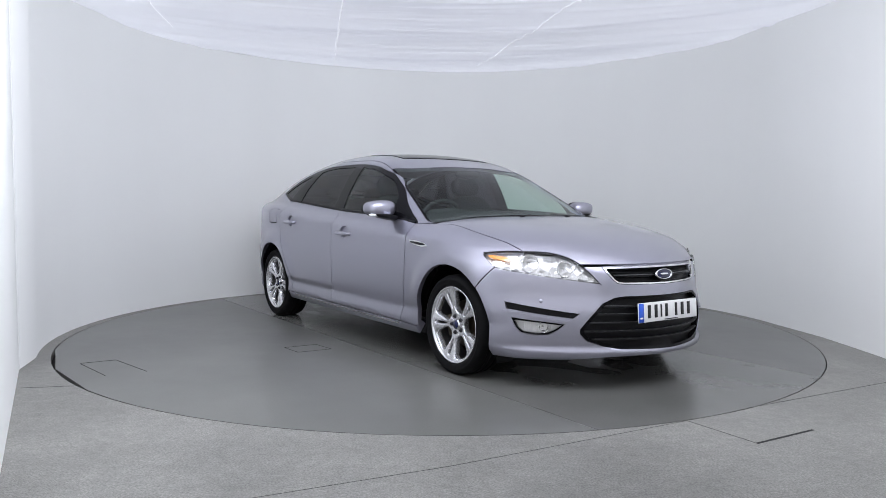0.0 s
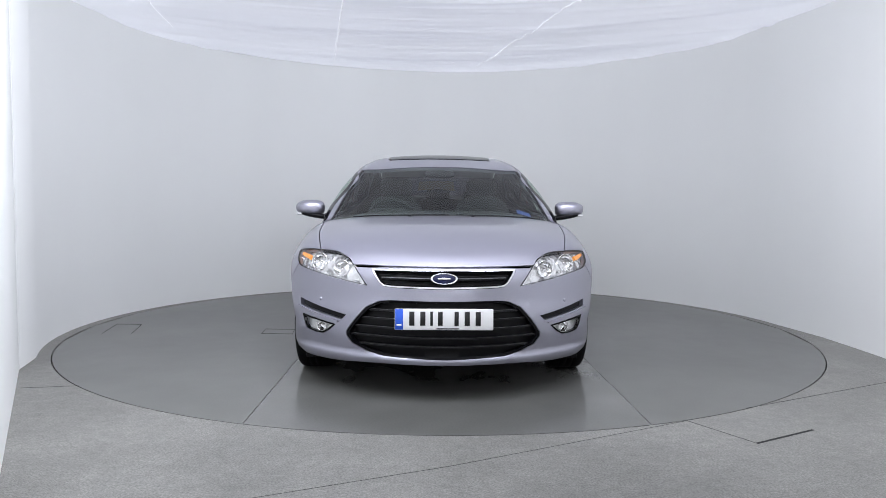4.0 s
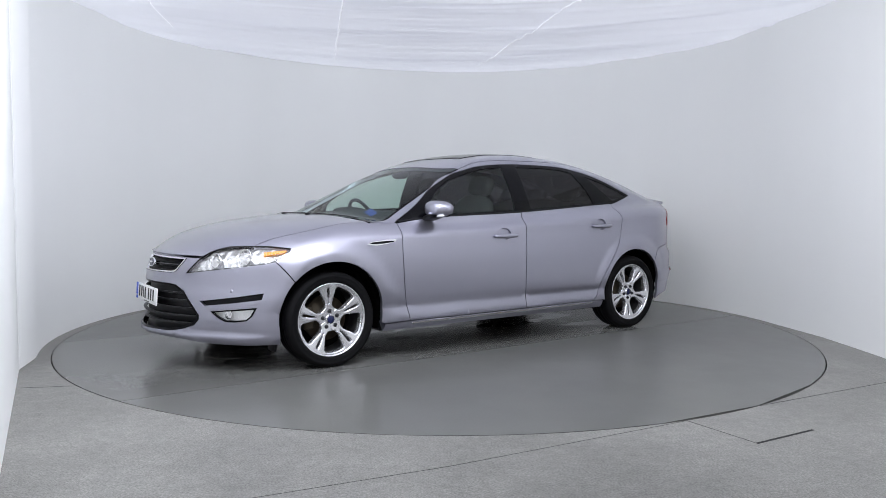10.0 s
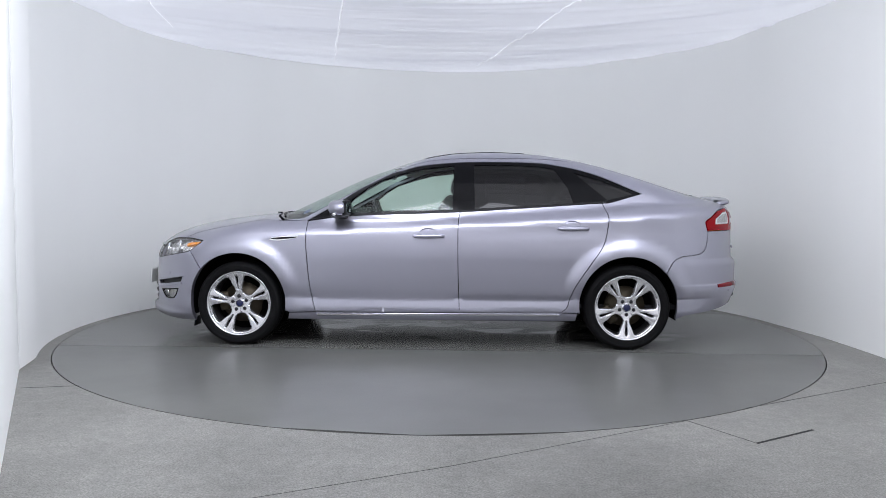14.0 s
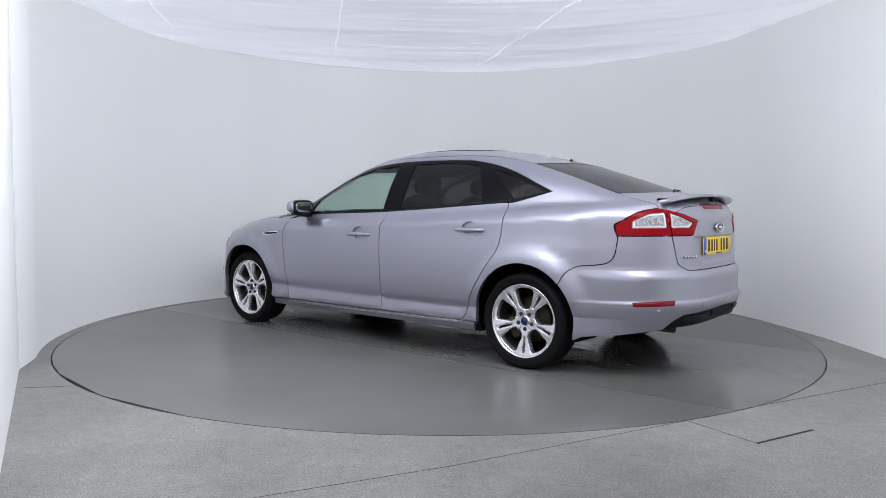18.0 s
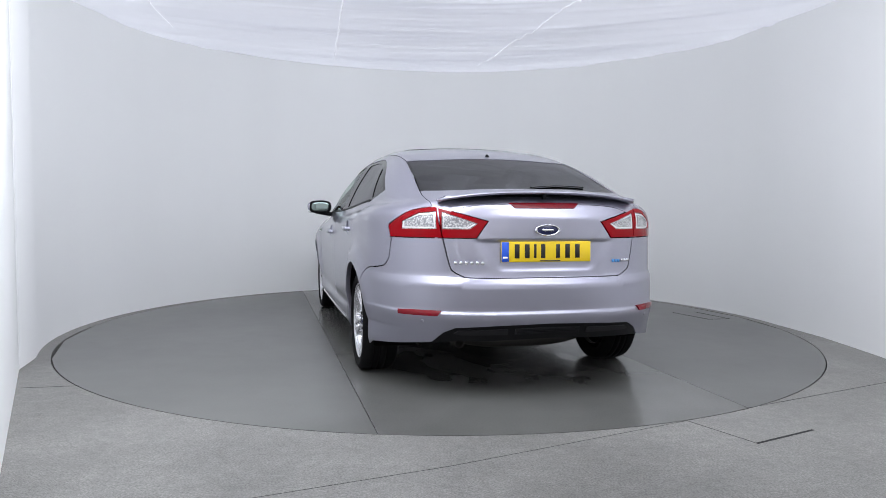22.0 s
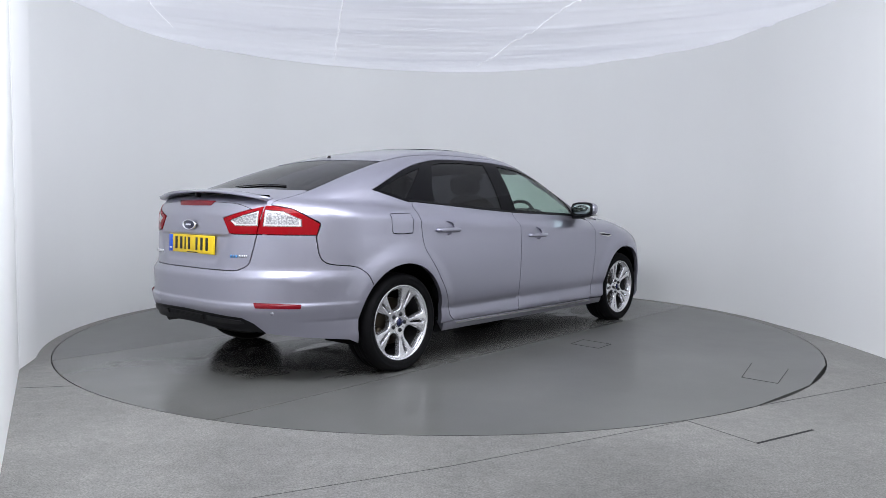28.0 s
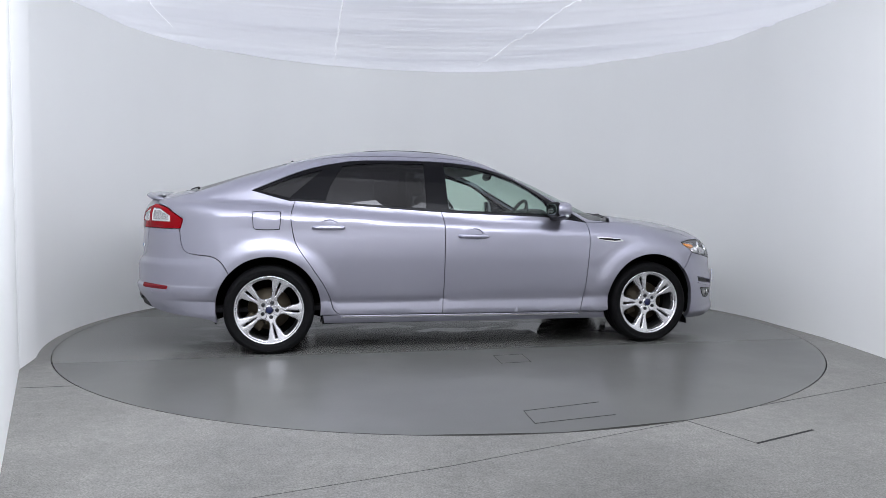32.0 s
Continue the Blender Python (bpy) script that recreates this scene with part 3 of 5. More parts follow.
# outlines in side view
BELT = [(0.93, 0.900), (0.567, 0.945), (-0.22, 0.980), (-1.18, 1.051), (-1.285, 1.056), (-1.54, 1.131)]
DLO_TOP = [(0.93, 0.900), (0.726, 1.03), (0.559, 1.149), (0.391, 1.252), (0.2, 1.312), (0.051, 1.347), (-0.252, 1.373), (-0.695, 1.373), (-0.92, 1.351), (-1.195, 1.281), (-1.54, 1.131)]
DOOR_EDGE_F = [(0.915, 0.902), (0.918, 0.80), (0.915, 0.68), (0.890, 0.42), (0.85, 0.245)]
DOOR_EDGE_M = [(-0.205, 0.979), (-0.190, 0.885), (-0.192, 0.555), (-0.204, 0.250)]
DOOR_EDGE_R = [(-1.245, 1.054), (-1.272, 0.96), (-1.268, 0.87), (-1.235, 0.74), (-1.13, 0.58), (-1.05, 0.46), (-1.005, 0.36), (-0.985, 0.295), (-0.94, 0.255)]
CUP_F, CUP_R = oval(0.028, 0.815, 0.062, 0.042), oval(-1.012, 0.876, 0.060, 0.042)

e_front, e_mid, e_rear = curve("side", DOOR_EDGE_F), curve("side", DOOR_EDGE_M), curve("side", DOOR_EDGE_R)
cup_f, cup_r = loop("side", CUP_F), loop("side", CUP_R)
front_door = join_lines(curve("side", upto(BELT, 0.915, -0.205), False), e_mid, curve("side", [(-0.204, 0.250), (0.85, 0.245)], False), e_front[::-1])
rear_door = join_lines(curve("side", upto(BELT, -0.205, -1.245), False), e_rear, curve("side", [(-0.94, 0.255), (-0.204, 0.250)], False), e_mid[::-1])


def capsule(length, ry, rz, n=14, m=16):
    """A bar with rounded ends along x."""
    bm = bmesh.new()
    rings = []
    for i in range(n + 1):
        t = -1 + 2 * i / n
        r = (1 - abs(t) ** 5) ** 0.5 * (1 - 0.18 * t * t)
        rings.append([bm.verts.new((t * length / 2, ry * r * math.cos(2 * math.pi * k / m), rz * r * math.sin(2 * math.pi * k / m))) for k in range(m)])
    for a, b in zip(rings, rings[1:]):
        for k in range(m):
            bm.faces.new((a[k], a[(k + 1) % m], b[(k + 1) % m], b[k]))
    bmesh.ops.remove_doubles(bm, verts=bm.verts, dist=1e-5)
    bmesh.ops.recalc_face_normals(bm, faces=bm.faces)
    return bm


def moved(bm, m):
    bmesh.ops.transform(bm, matrix=m, verts=bm.verts)
    return bm


MIRROR_Y = Matrix.Diagonal((1, -1, 1, 1))


def twin(name, make, mat, parents, label="", smooth=True):
    """The same part on the car's left and right."""
    out = []
    for k in range(2):
        bm = make()
        if k:
            moved(bm, MIRROR_Y)
            bmesh.ops.reverse_faces(bm, faces=bm.faces)
        out.append(part(name, bm, mat, parents[k] if isinstance(parents, (list, tuple)) else parents, label, smooth))
    return out


fd = panel("front_door", "side", [front_door, cup_f], M_PAINT, car, mirror=True)
rd = panel("rear_door", "side", [rear_door, cup_r], M_PAINT, car, mirror=True)
for doors, cup, outline, hx, hz in ((fd, cup_f, front_door, 0.026, 0.803), (rd, cup_r, rear_door, -1.015, 0.863)):
    panel("handle_cup", "side", [cup], M_PAINT, tuple(doors), mirror=True, gap=-0.004, lift=-0.016, flange=0)
    panel("door_card", "side", [outline], M_CABIN, tuple(doors), mirror=True, lift=-0.06, flange=0, cell=0.08)
    y = float(on_body("side", [(hx, hz)])[0, 1])
    twin("door_handle", lambda: moved(capsule(0.228, 0.015, 0.0165), pose(hx, y + 0.024, hz, 0, 0.5, 0)), M_PAINT, doors)
    twin("handle_mount", lambda: moved(capsule(0.05, 0.024, 0.014), pose(hx - 0.095, y + 0.004, hz)), M_PAINT, doors)
    twin("handle_mount", lambda: moved(capsule(0.04, 0.024, 0.012), pose(hx + 0.09, y + 0.004, hz)), M_PAINT, doors)

sill = join_lines(curve("side", [(0.85, 0.245), (-0.204, 0.250), (-0.94, 0.255), (-1.06, 0.252), (-1.05, 0.210)], False), curve("side", [(-1.05, 0.210), (1.06, 0.203)], False), curve("side", [(1.06, 0.203), (1.045, 0.240), (0.85, 0.245)], False))
panel("sill", "side", [sill], M_PAINT, car, mirror=True, flange=0.06)
panel("sill_strip", "side", [curve("side", [(0.84, 0.240), (-0.93, 0.249), (-0.93, 0.242), (0.84, 0.233), (0.84, 0.240)], False)], M_CHROME, car, mirror=True, flange=0.012, lift=0.007, gap=0)

# side windows
DLO = curve("side", list(dense(DLO_TOP, 0.02, True)) + list(dense(BELT, 0.02, True)[::-1]), False)
GLASS_F = [(0.64, 0.962), (0.60, 1.075), (0.50, 1.160), (0.391, 1.228), (0.2, 1.290), (0.051, 1.326), (-0.155, 1.347), (-0.150, 0.997), (0.3, 0.978)]
GLASS_R = [(-0.31, 1.007), (-0.305, 1.352), (-0.60, 1.355), (-0.80, 1.344), (-0.905, 1.325), (-1.00, 1.17), (-1.035, 1.052), (-0.7, 1.032)]
GLASS_Q = [(-1.045, 1.296), (-1.10, 1.280), (-1.25, 1.234), (-1.49, 1.131), (-1.285, 1.080)]
g1, g2, g3 = loop("side", GLASS_F), loop("side", GLASS_R), loop("side", GLASS_Q)
panel("window_surround", "side", [DLO, g1, g2, g3], M_GLOSSBLACK, car, "black window surround and pillar trim", mirror=True, gap=0.0, flange=0.02, lift=-0.003)
panel("front_side_window", "side", [g1], M_GLASS, car, "clear green-tinted glass", mirror=True, gap=0.0, flange=0, lift=-0.007)
panel("rear_side_window", "side", [g2], M_PRIVACY, car, "dark tinted privacy glass", mirror=True, gap=0.0, flange=0, lift=-0.007)
panel("quarter_window", "side", [g3], M_PRIVACY, car, "dark tinted privacy glass", mirror=True, gap=0.0, flange=0, lift=-0.007)
panel("window_seal", "side", [curve("side", list(upto(BELT, 0.90, -1.28)) + [(p[0], p[1] + 0.013) for p in upto(BELT, 0.90, -1.28)[::-1]], False)], M_BLACK, car, mirror=True, gap=0.001, flange=0.006, lift=0.004)

# bonnet
HOOD_FRONT = [(2.295, 0.0), (2.283, 0.15), (2.250, 0.30), (2.208, 0.393)]
HOOD_SIDE = [(2.208, 0.393), (2.150, 0.487), (2.088, 0.526), (2.032, 0.567), (1.978, 0.613), (1.878, 0.715), (1.722, 0.745), (1.52, 0.772), (1.29, 0.782), (1.17, 0.804), (1.115, 0.815)]
HOOD_REAR = [(1.115, 0.815), (1.188, 0.62), (1.232, 0.3), (1.247, 0.0)]
h_front, h_rear = curve("top", HOOD_FRONT), curve("top", HOOD_REAR)
h_lamp, h_wing = curve("top", HOOD_SIDE[:6]), curve("top", HOOD_SIDE[5:])
panel("bonnet", "top", [both_sides(join_lines(h_front, h_lamp, h_wing, h_rear))], M_PAINT, car, flange=0.012)
twin("washer_jet", lambda: moved(rounded_box(0.035, 0.022, 0.012, 0.004), pose(1.28, 0.21, 0.957)), M_BLACK, car)

# screens and roof
WS_SIDE = [(1.10, 0.802), (0.75, 0.733), (0.5, 0.680), (0.24, 0.628)]
WS_TOP = [(0.24, 0.628), (0.32, 0.42), (0.365, 0.0)]
WS_BASE = [(1.240, 0.0), (1.225, 0.3), (1.175, 0.62), (1.10, 0.802)]
ROOF_SIDE = [(0.24, 0.628), (0.0, 0.600), (-0.5, 0.584), (-1.0, 0.570), (-1.30, 0.566)]
BL_TOP = [(-1.345, 0.0), (-1.335, 0.35), (-1.30, 0.566)]
BL_SIDE = [(-1.30, 0.566), (-1.60, 0.588), (-1.93, 0.614)]
BL_BASE = [(-1.93, 0.614), (-2.01, 0.4), (-2.06, 0.0)]
ws_side, ws_top, ws_base = curve("top", WS_SIDE), curve("top", WS_TOP), curve("top", WS_BASE)
roof_side, bl_top, bl_side, bl_base = curve("top", ROOF_SIDE), curve("top", BL_TOP), curve("top", BL_SIDE), curve("top", BL_BASE)
ws_loop = both_sides(join_lines(ws_top[::-1], ws_side[::-1], ws_base[::-1]))
WS_IN = join_lines(curve("top", [(0.352, 0.0), (0.308, 0.41), (0.25, 0.609)]), curve("top", [(0.25, 0.609), (0.5, 0.662), (0.75, 0.716), (1.065, 0.778)]), curve("top", [(1.065, 0.778), (1.140, 0.60), (1.190, 0.3), (1.205, 0.0)]))
panel("windscreen", "top", [both_sides(WS_IN)], M_SCREEN, car, "clear laminated windscreen", flange=0, lift=-0.004, gap=-0.004)
panel("windscreen_border", "top", [ws_loop, both_sides(WS_IN)], M_GLOSSBLACK, car, flange=0.01, lift=-0.003)
SUN = loop("top", [(0.07, -0.415), (0.10, -0.2), (0.11, 0.0), (0.10, 0.2), (0.07, 0.415), (-0.70, 0.42), (-0.71, 0.0), (-0.70, -0.42)])
panel("roof", "top", [both_sides(join_lines(ws_top[::-1], roof_side, bl_top[::-1])), SUN], M_PAINT, car)
panel("sunroof", "top", [SUN], M_GLOSSBLACK, car, "dark glass sunroof set in the roof", flange=0.012, lift=0.004, gap=0.005)
panel("rear_window", "top", [both_sides(join_lines(bl_top, bl_side, bl_base))], M_PRIVACY, car, "dark tinted rear window", flange=0, lift=-0.003)
panel("headliner", "top", [both_sides(join_lines(ws_top[::-1], roof_side, bl_top[::-1]))], material("pale_headliner_cloth", (0.42, 0.43, 0.42), 0.9), car, lift=-0.03, flange=0, cell=0.08)
part("antenna_base", moved(lathe([(0.001, 0.019), (0.007, 0.018), (0.012, 0.008), (0.017, 0.0)], 16, "Z"), pose(-1.26, 0, float(on_body("top", [(-1.26, 0.0)])[0, 2]) - 0.002)), M_BLACK, car)

# tailgate, its lamps and the rear wings
TG_SIDE = [(0.548, 1.027), (0.535, 0.94), (0.512, 0.853), (0.475, 0.70), (0.452, 0.668), (0.415, 0.648), (0.385, 0.640), (0.20, 0.638), (0.0, 0.638)]
tg_top = curve("top", [(-1.93, 0.614), (-2.05, 0.618), (-2.17, 0.606), (-2.228, 0.595)])
tg_low = curve("stern", TG_SIDE, True, 0.012)
TG_EDGE = [(-2.228, 0.595), (-2.262, 0.45), (-2.285, 0.25), (-2.290, 0.0)]
tg_edge = curve("top", TG_EDGE)
LAMP_IN = [(0.545, 1.020), (0.43, 0.988), (0.298, 0.945), (0.352, 0.853), (0.512, 0.853)]
LAMP_OUT = [(0.548, 1.024), (0.512, 0.853), (0.812, 0.851), (0.828, 0.915), (0.790, 0.943), (0.695, 1.001), (0.60, 1.022)]
WHITE_IN = [(0.518, 0.992), (0.43, 0.962), (0.352, 0.931), (0.385, 0.902), (0.515, 0.902)]
WHITE_OUT = [(0.553, 0.996), (0.545, 0.902), (0.735, 0.900), (0.732, 0.940), (0.64, 0.988)]
l_in, l_out, w_in, w_out = (loop("stern", q) for q in (LAMP_IN, LAMP_OUT, WHITE_IN, WHITE_OUT))
tg_face = both_sides(join_lines(tg_edge[::-1], tg_low))
tailgate = panel("tailgate", "stern", [tg_face, l_in, l_in * np.array([1, -1, 1])], M_PAINT, car, cell=0.016, flange=0.012)[0]
panel("tailgate_top", "top", [both_sides(join_lines(bl_base[::-1], tg_top, tg_edge))], M_PAINT, tailgate, gap=0.0, flange=0)
M_MESHLENS = material("clear_honeycomb_lamp_lens", (0.72, 0.72, 0.70), 0.2, 0.35, coat=0.6)
_v = nodes(M_MESHLENS)[0].new("ShaderNodeTexVoronoi")
_v.inputs["Scale"].default_value = 95
_tc = nodes(M_MESHLENS)[0].new("ShaderNodeTexCoord")
nodes(M_MESHLENS)[1].new(_tc.outputs["Object"], _v.inputs["Vector"])
bump(M_MESHLENS, _v.outputs["Distance"], 0.4, 0.003)
nodes(M_MESHLENS)[1].new(ramp(M_MESHLENS, _v.outputs["Distance"], 0.2, 0.7, (0.66, 0.66, 0.65), (0.25, 0.25, 0.26)), nodes(M_MESHLENS)[2].inputs["Base Color"])
for l_, w_, nm in ((l_in, w_in, "inner_tail_lamp"), (l_out, w_out, "tail_lamp")):
    lamps = panel(nm, "stern", [l_, w_], M_RED, car, "red and clear tail lamp", mirror=True, flange=0.02, lift=0.004, cell=0.02)
    panel("clear_lens", "stern", [w_], M_MESHLENS, tuple(lamps), mirror=True, flange=0, lift=-0.003, gap=-0.003, cell=0.012)
    ctr = to_view("stern", w_).mean(0)
    band = on_body("stern", ctr + (to_view("stern", w_) - ctr) * np.array([0.84, 0.70]))
    panel("light_guide", "stern", [w_, band], M_LENSWHITE, tuple(lamps), mirror=True, flange=0.006, lift=0.0015, gap=0.003, cell=0.02)

BUMP_R = [(-1.690, 0.548), (-1.735, 0.620), (-1.80, 0.661), (-1.90, 0.674), (-1.965, 0.690), (-1.998, 0.735), (-2.013, 0.84)]
arch_rear = curve("side", arch(-1.425, 0.350, -10, 138), False)
bump_r = curve("side", BUMP_R)
lamp_r_up = curve("stern", [(0.812, 0.851), (0.828, 0.915), (0.790, 0.943), (0.695, 1.001), (0.60, 1.022), (0.548, 1.027)])
side_frame = join_lines(curve("side", dense(DLO_TOP, 0.02, True), False), curve("side", upto(BELT, -1.245, -1.54)[::-1], False), e_rear,
                        curve("side", [(-0.94, 0.255), (-1.06, 0.252)], False), arch_rear, bump_r, lamp_r_up, tg_top[::-1], bl_side[::-1], roof_side[::-1], ws_side[::-1])
FUEL = loop("side", [(-1.525, 0.865), (-1.53, 0.955), (-1.515, 0.975), (-1.36, 0.975), (-1.345, 0.955), (-1.35, 0.865), (-1.37, 0.850), (-1.50, 0.850)], True)
wings = [panel("rear_wing", "tilt", [side_frame], M_PAINT, car)[0]]
me = panel_mesh("tilt", [side_frame, FUEL], flip=True)
me.materials.append(M_PAINT)
wing_r = new("rear_wing", me)
wing_r.parent = car
wings.append(wing_r)
me = panel_mesh("tilt", [FUEL], flip=True)
me.materials.append(M_PAINT)
flap = new("fuel_flap", me)
flap.parent = wing_r
panel("pillar_trim", "tilt", [side_frame], M_CABIN, tuple(wings), mirror=True, lift=-0.035, flange=0, cell=0.06)

# front wing
LAMP_UP = [(0.407, 0.588), (0.498, 0.683), (0.561, 0.726), (0.628, 0.750), (0.699, 0.762), (0.850, 0.767), (0.97, 0.766), (1.097, 0.755)]
LAMP_LOW = [(1.097, 0.755), (1.092, 0.738), (1.0, 0.672), (0.85, 0.645), (0.705, 0.625), (0.55, 0.606), (0.407, 0.588)]
lamp_up, lamp_low = curve("nose", LAMP_UP), curve("nose", LAMP_LOW)
lamp_up_wing = curve("nose", LAMP_UP[5:])
lamp_low_wing = curve("nose", LAMP_LOW[:3])
BUMP_F = [(1.790, 0.668), (1.765, 0.640), (1.694, 0.553)]
bump_f = curve("side", BUMP_F)
wing = join_lines(h_wing, curve("side", DOOR_EDGE_F, True), curve("side", [(0.85, 0.245), (1.045, 0.24)], False), curve("side", arch(1.425, 0.352, 190, 42), False), bump_f[::-1], lamp_low_wing[::-1], lamp_up_wing[::-1])
fw = panel("front_wing", "tilt", [wing], M_PAINT, car, mirror=True)
VENT = [(1.190, 0.766), (1.165, 0.782), (1.05, 0.796), (0.970, 0.798), (0.980, 0.784), (1.04, 0.770), (1.12, 0.760)]
v_out = loop("side", VENT)
vc = np.mean(VENT, 0)
v_in = loop("side", [tuple(vc + (np.array(p) - vc) * np.array([0.88, 0.55])) for p in VENT])
vents = panel("side_vent", "side", [v_out, v_in], M_CHROME, tuple(fw), "chrome side vent", mirror=True, lift=0.006, flange=0.01, gap=0)
panel("vent_slot", "side", [v_in], M_BLACK, tuple(fw), mirror=True, lift=0.003, flange=0.0, gap=0)

_fw = noise_node(M_FOGREF, 30.0, 1.0, stretch=(1, 3, 0.4))
bump(M_FOGREF, _fw.outputs[0], 0.6, 0.01)


# front bumper with its grilles
def mirrored_loop(view, half):
    """A closed outline from a half that runs from the middle over the top to the middle below."""
    return both_sides(curve(view, half, False, 0.012))


UP_GRILLE = [(0.0, 0.683), (0.20, 0.682), (0.388, 0.679), (0.372, 0.652), (0.335, 0.610), (0.312, 0.592), (0.27, 0.586), (0.0, 0.582)]
LOW_GRILLE = [(0.0, 0.517), (0.27, 0.517), (0.33, 0.510), (0.40, 0.478), (0.46, 0.41), (0.520, 0.335), (0.518, 0.310), (0.485, 0.275), (0.40, 0.248), (0.30, 0.236), (0.0, 0.230)]
SLOT = [(0.531, 0.421), (0.74, 0.450), (0.935, 0.480), (0.925, 0.445), (0.74, 0.419), (0.560, 0.398)]
FOG = [(0.605, 0.362), (0.75, 0.377), (0.896, 0.392), (0.868, 0.340), (0.838, 0.314), (0.76, 0.304), (0.697, 0.306), (0.65, 0.328)]
up_g, low_g = mirrored_loop("nose", UP_GRILLE), mirrored_loop("nose", LOW_GRILLE)
slot, fog = loop("nose", SLOT), loop("nose", FOG)
RY = np.array([1, -1, 1])
fb = join_lines(curve("nose", [(0.0, 0.700), (0.15, 0.698), (0.30, 0.693), (0.388, 0.687), (0.495, 0.685)]), curve("nose", LAMP_UP[1::-1]), lamp_low[::-1][: -len(lamp_low_wing) + 1], bump_f, curve("side", arch(1.425, 0.354, 42, -22), False),
                curve("nose", [(1.005, 0.180), (0.644, 0.180), (0.355, 0.200), (0.0, 0.205)]))
bumper = panel("front_bumper", "nose", [both_sides(fb), up_g, low_g, slot, slot * RY, fog, fog * RY], M_PAINT, car, cell=0.02, flange=0.03)[0]
panel("upper_grille", "nose", [up_g], M_BLACK, car, lift=-0.035, flange=0, gap=-0.008)
ug2 = mirrored_loop("nose", [(0.0, 0.674), (0.372, 0.671), (0.356, 0.648), (0.325, 0.610), (0.304, 0.598), (0.27, 0.594), (0.0, 0.590)])
panel("grille_surround", "nose", [up_g, ug2], M_CHROME, car, "chrome grille surround", lift=0.003, flange=0.02, gap=0, cell=0.02)


M_EDGE = material("satin_chrome_edge", (0.12, 0.12, 0.125), 0.35, 0.9)


def bar(z0, z1, a, lift, mat, name, label=""):
    half = [(0.0, z1), (a, z1), (a, z0), (0.0, z0)]
    panel(name, "nose", [mirrored_loop("nose", half)], mat, car, label, lift=lift, flange=0.02, gap=0, cell=0.02)


bar(0.626, 0.646, 0.330, -0.010, M_GLOSSBLACK, "grille_bar", "wide dark centre bar")
bar(0.636, 0.640, 0.328, -0.007, M_EDGE, "grille_bar_trim", "thin satin chrome line")
bar(0.655, 0.658, 0.350, -0.020, M_BLACK, "grille_bar")
bar(0.605, 0.608, 0.312, -0.020, M_BLACK, "grille_bar")
M_SLAT = material("dark_grey_grille_plastic", (0.012, 0.012, 0.013), 0.4, spec=0.25)
for z in (0.275, 0.322, 0.370, 0.418, 0.466):
    a = float(np.interp(z, [0.24, 0.29, 0.33, 0.41, 0.478], [0.37, 0.49, 0.505, 0.45, 0.385]))
    bar(z - 0.004, z + 0.004, a, -0.014, M_SLAT, "grille_bar")
    bar(z + 0.004, z + 0.0058, a - 0.012, -0.011, M_EDGE, "slat_trim", "thin satin chrome slat edge")
panel("lower_grille", "nose", [low_g], M_BLACK, car, lift=-0.045, flange=0, gap=-0.01)
lg2 = mirrored_loop("nose", [(p[0] * 0.965, 0.375 + (p[1] - 0.375) * 0.945) for p in LOW_GRILLE])
panel("lower_grille_surround", "nose", [low_g, lg2], M_GLOSSBLACK, car, lift=-0.004, flange=0.03, gap=0, cell=0.02)
panel("bumper_slot", "nose", [slot], M_BLACK, (bumper, bumper), mirror=True, lift=-0.025, flange=0, gap=-0.006)
panel("bumper_strip", "nose", [loop("nose", [(0.575, 0.384), (0.74, 0.405), (0.945, 0.437), (0.945, 0.427), (0.74, 0.396), (0.585, 0.375)])], M_PAINT, (bumper, bumper), mirror=True, lift=0.009, flange=0.02, gap=0, cell=0.02)
fogs = panel("fog_lamp", "nose", [fog], M_FOGREF, car, "clear fog lamp in a dark recess", mirror=True, lift=-0.03, flange=0, gap=-0.004, cell=0.02)
fc = np.mean(FOG, 0)
fog2 = loop("nose", [tuple(fc + (np.array(p) - fc) * np.array([0.90, 0.80])) for p in FOG])
panel("fog_rim", "nose", [fog, fog2], M_GLOSSBLACK, tuple(fogs), mirror=True, lift=0.002, flange=0.02, gap=0.0, cell=0.02)
fp = on_body("nose", [(0.715, 0.345)])[0]
fn = np.array([math.cos(0.40), math.sin(0.40), 0.0])
fog_m = Matrix.Translation(fp - fn * 0.030) @ Vector(fn).to_track_quat("Z", "Y").to_matrix().to_4x4()
twin("fog_bowl", lambda: moved(lathe([(0.030, 0.024), (0.032, 0.026), (0.032, 0.020), (0.026, 0.004), (0.016, -0.006), (0.007, -0.008), (0.006, 0.008), (0.001, 0.012)], 28, "Z"), fog_m), M_REFLECTOR, fogs)
panel("fog_lens", "nose", [fog2], M_LENS, tuple(fogs), mirror=True, lift=0.0, flange=0, gap=0)
for (a, z) in ((0.735, 0.492),):
    p = on_body("nose", [(a, z)])[0]
    twin("parking_sensor", lambda: moved(lathe([(0.001, 0.003), (0.009, 0.003), (0.011, 0.0)], 20, "Z"), Matrix.Translation(p) @ Vector(body_normal(p[None])[0]).to_track_quat("Z", "Y").to_matrix().to_4x4()), M_PAINT, bumper)

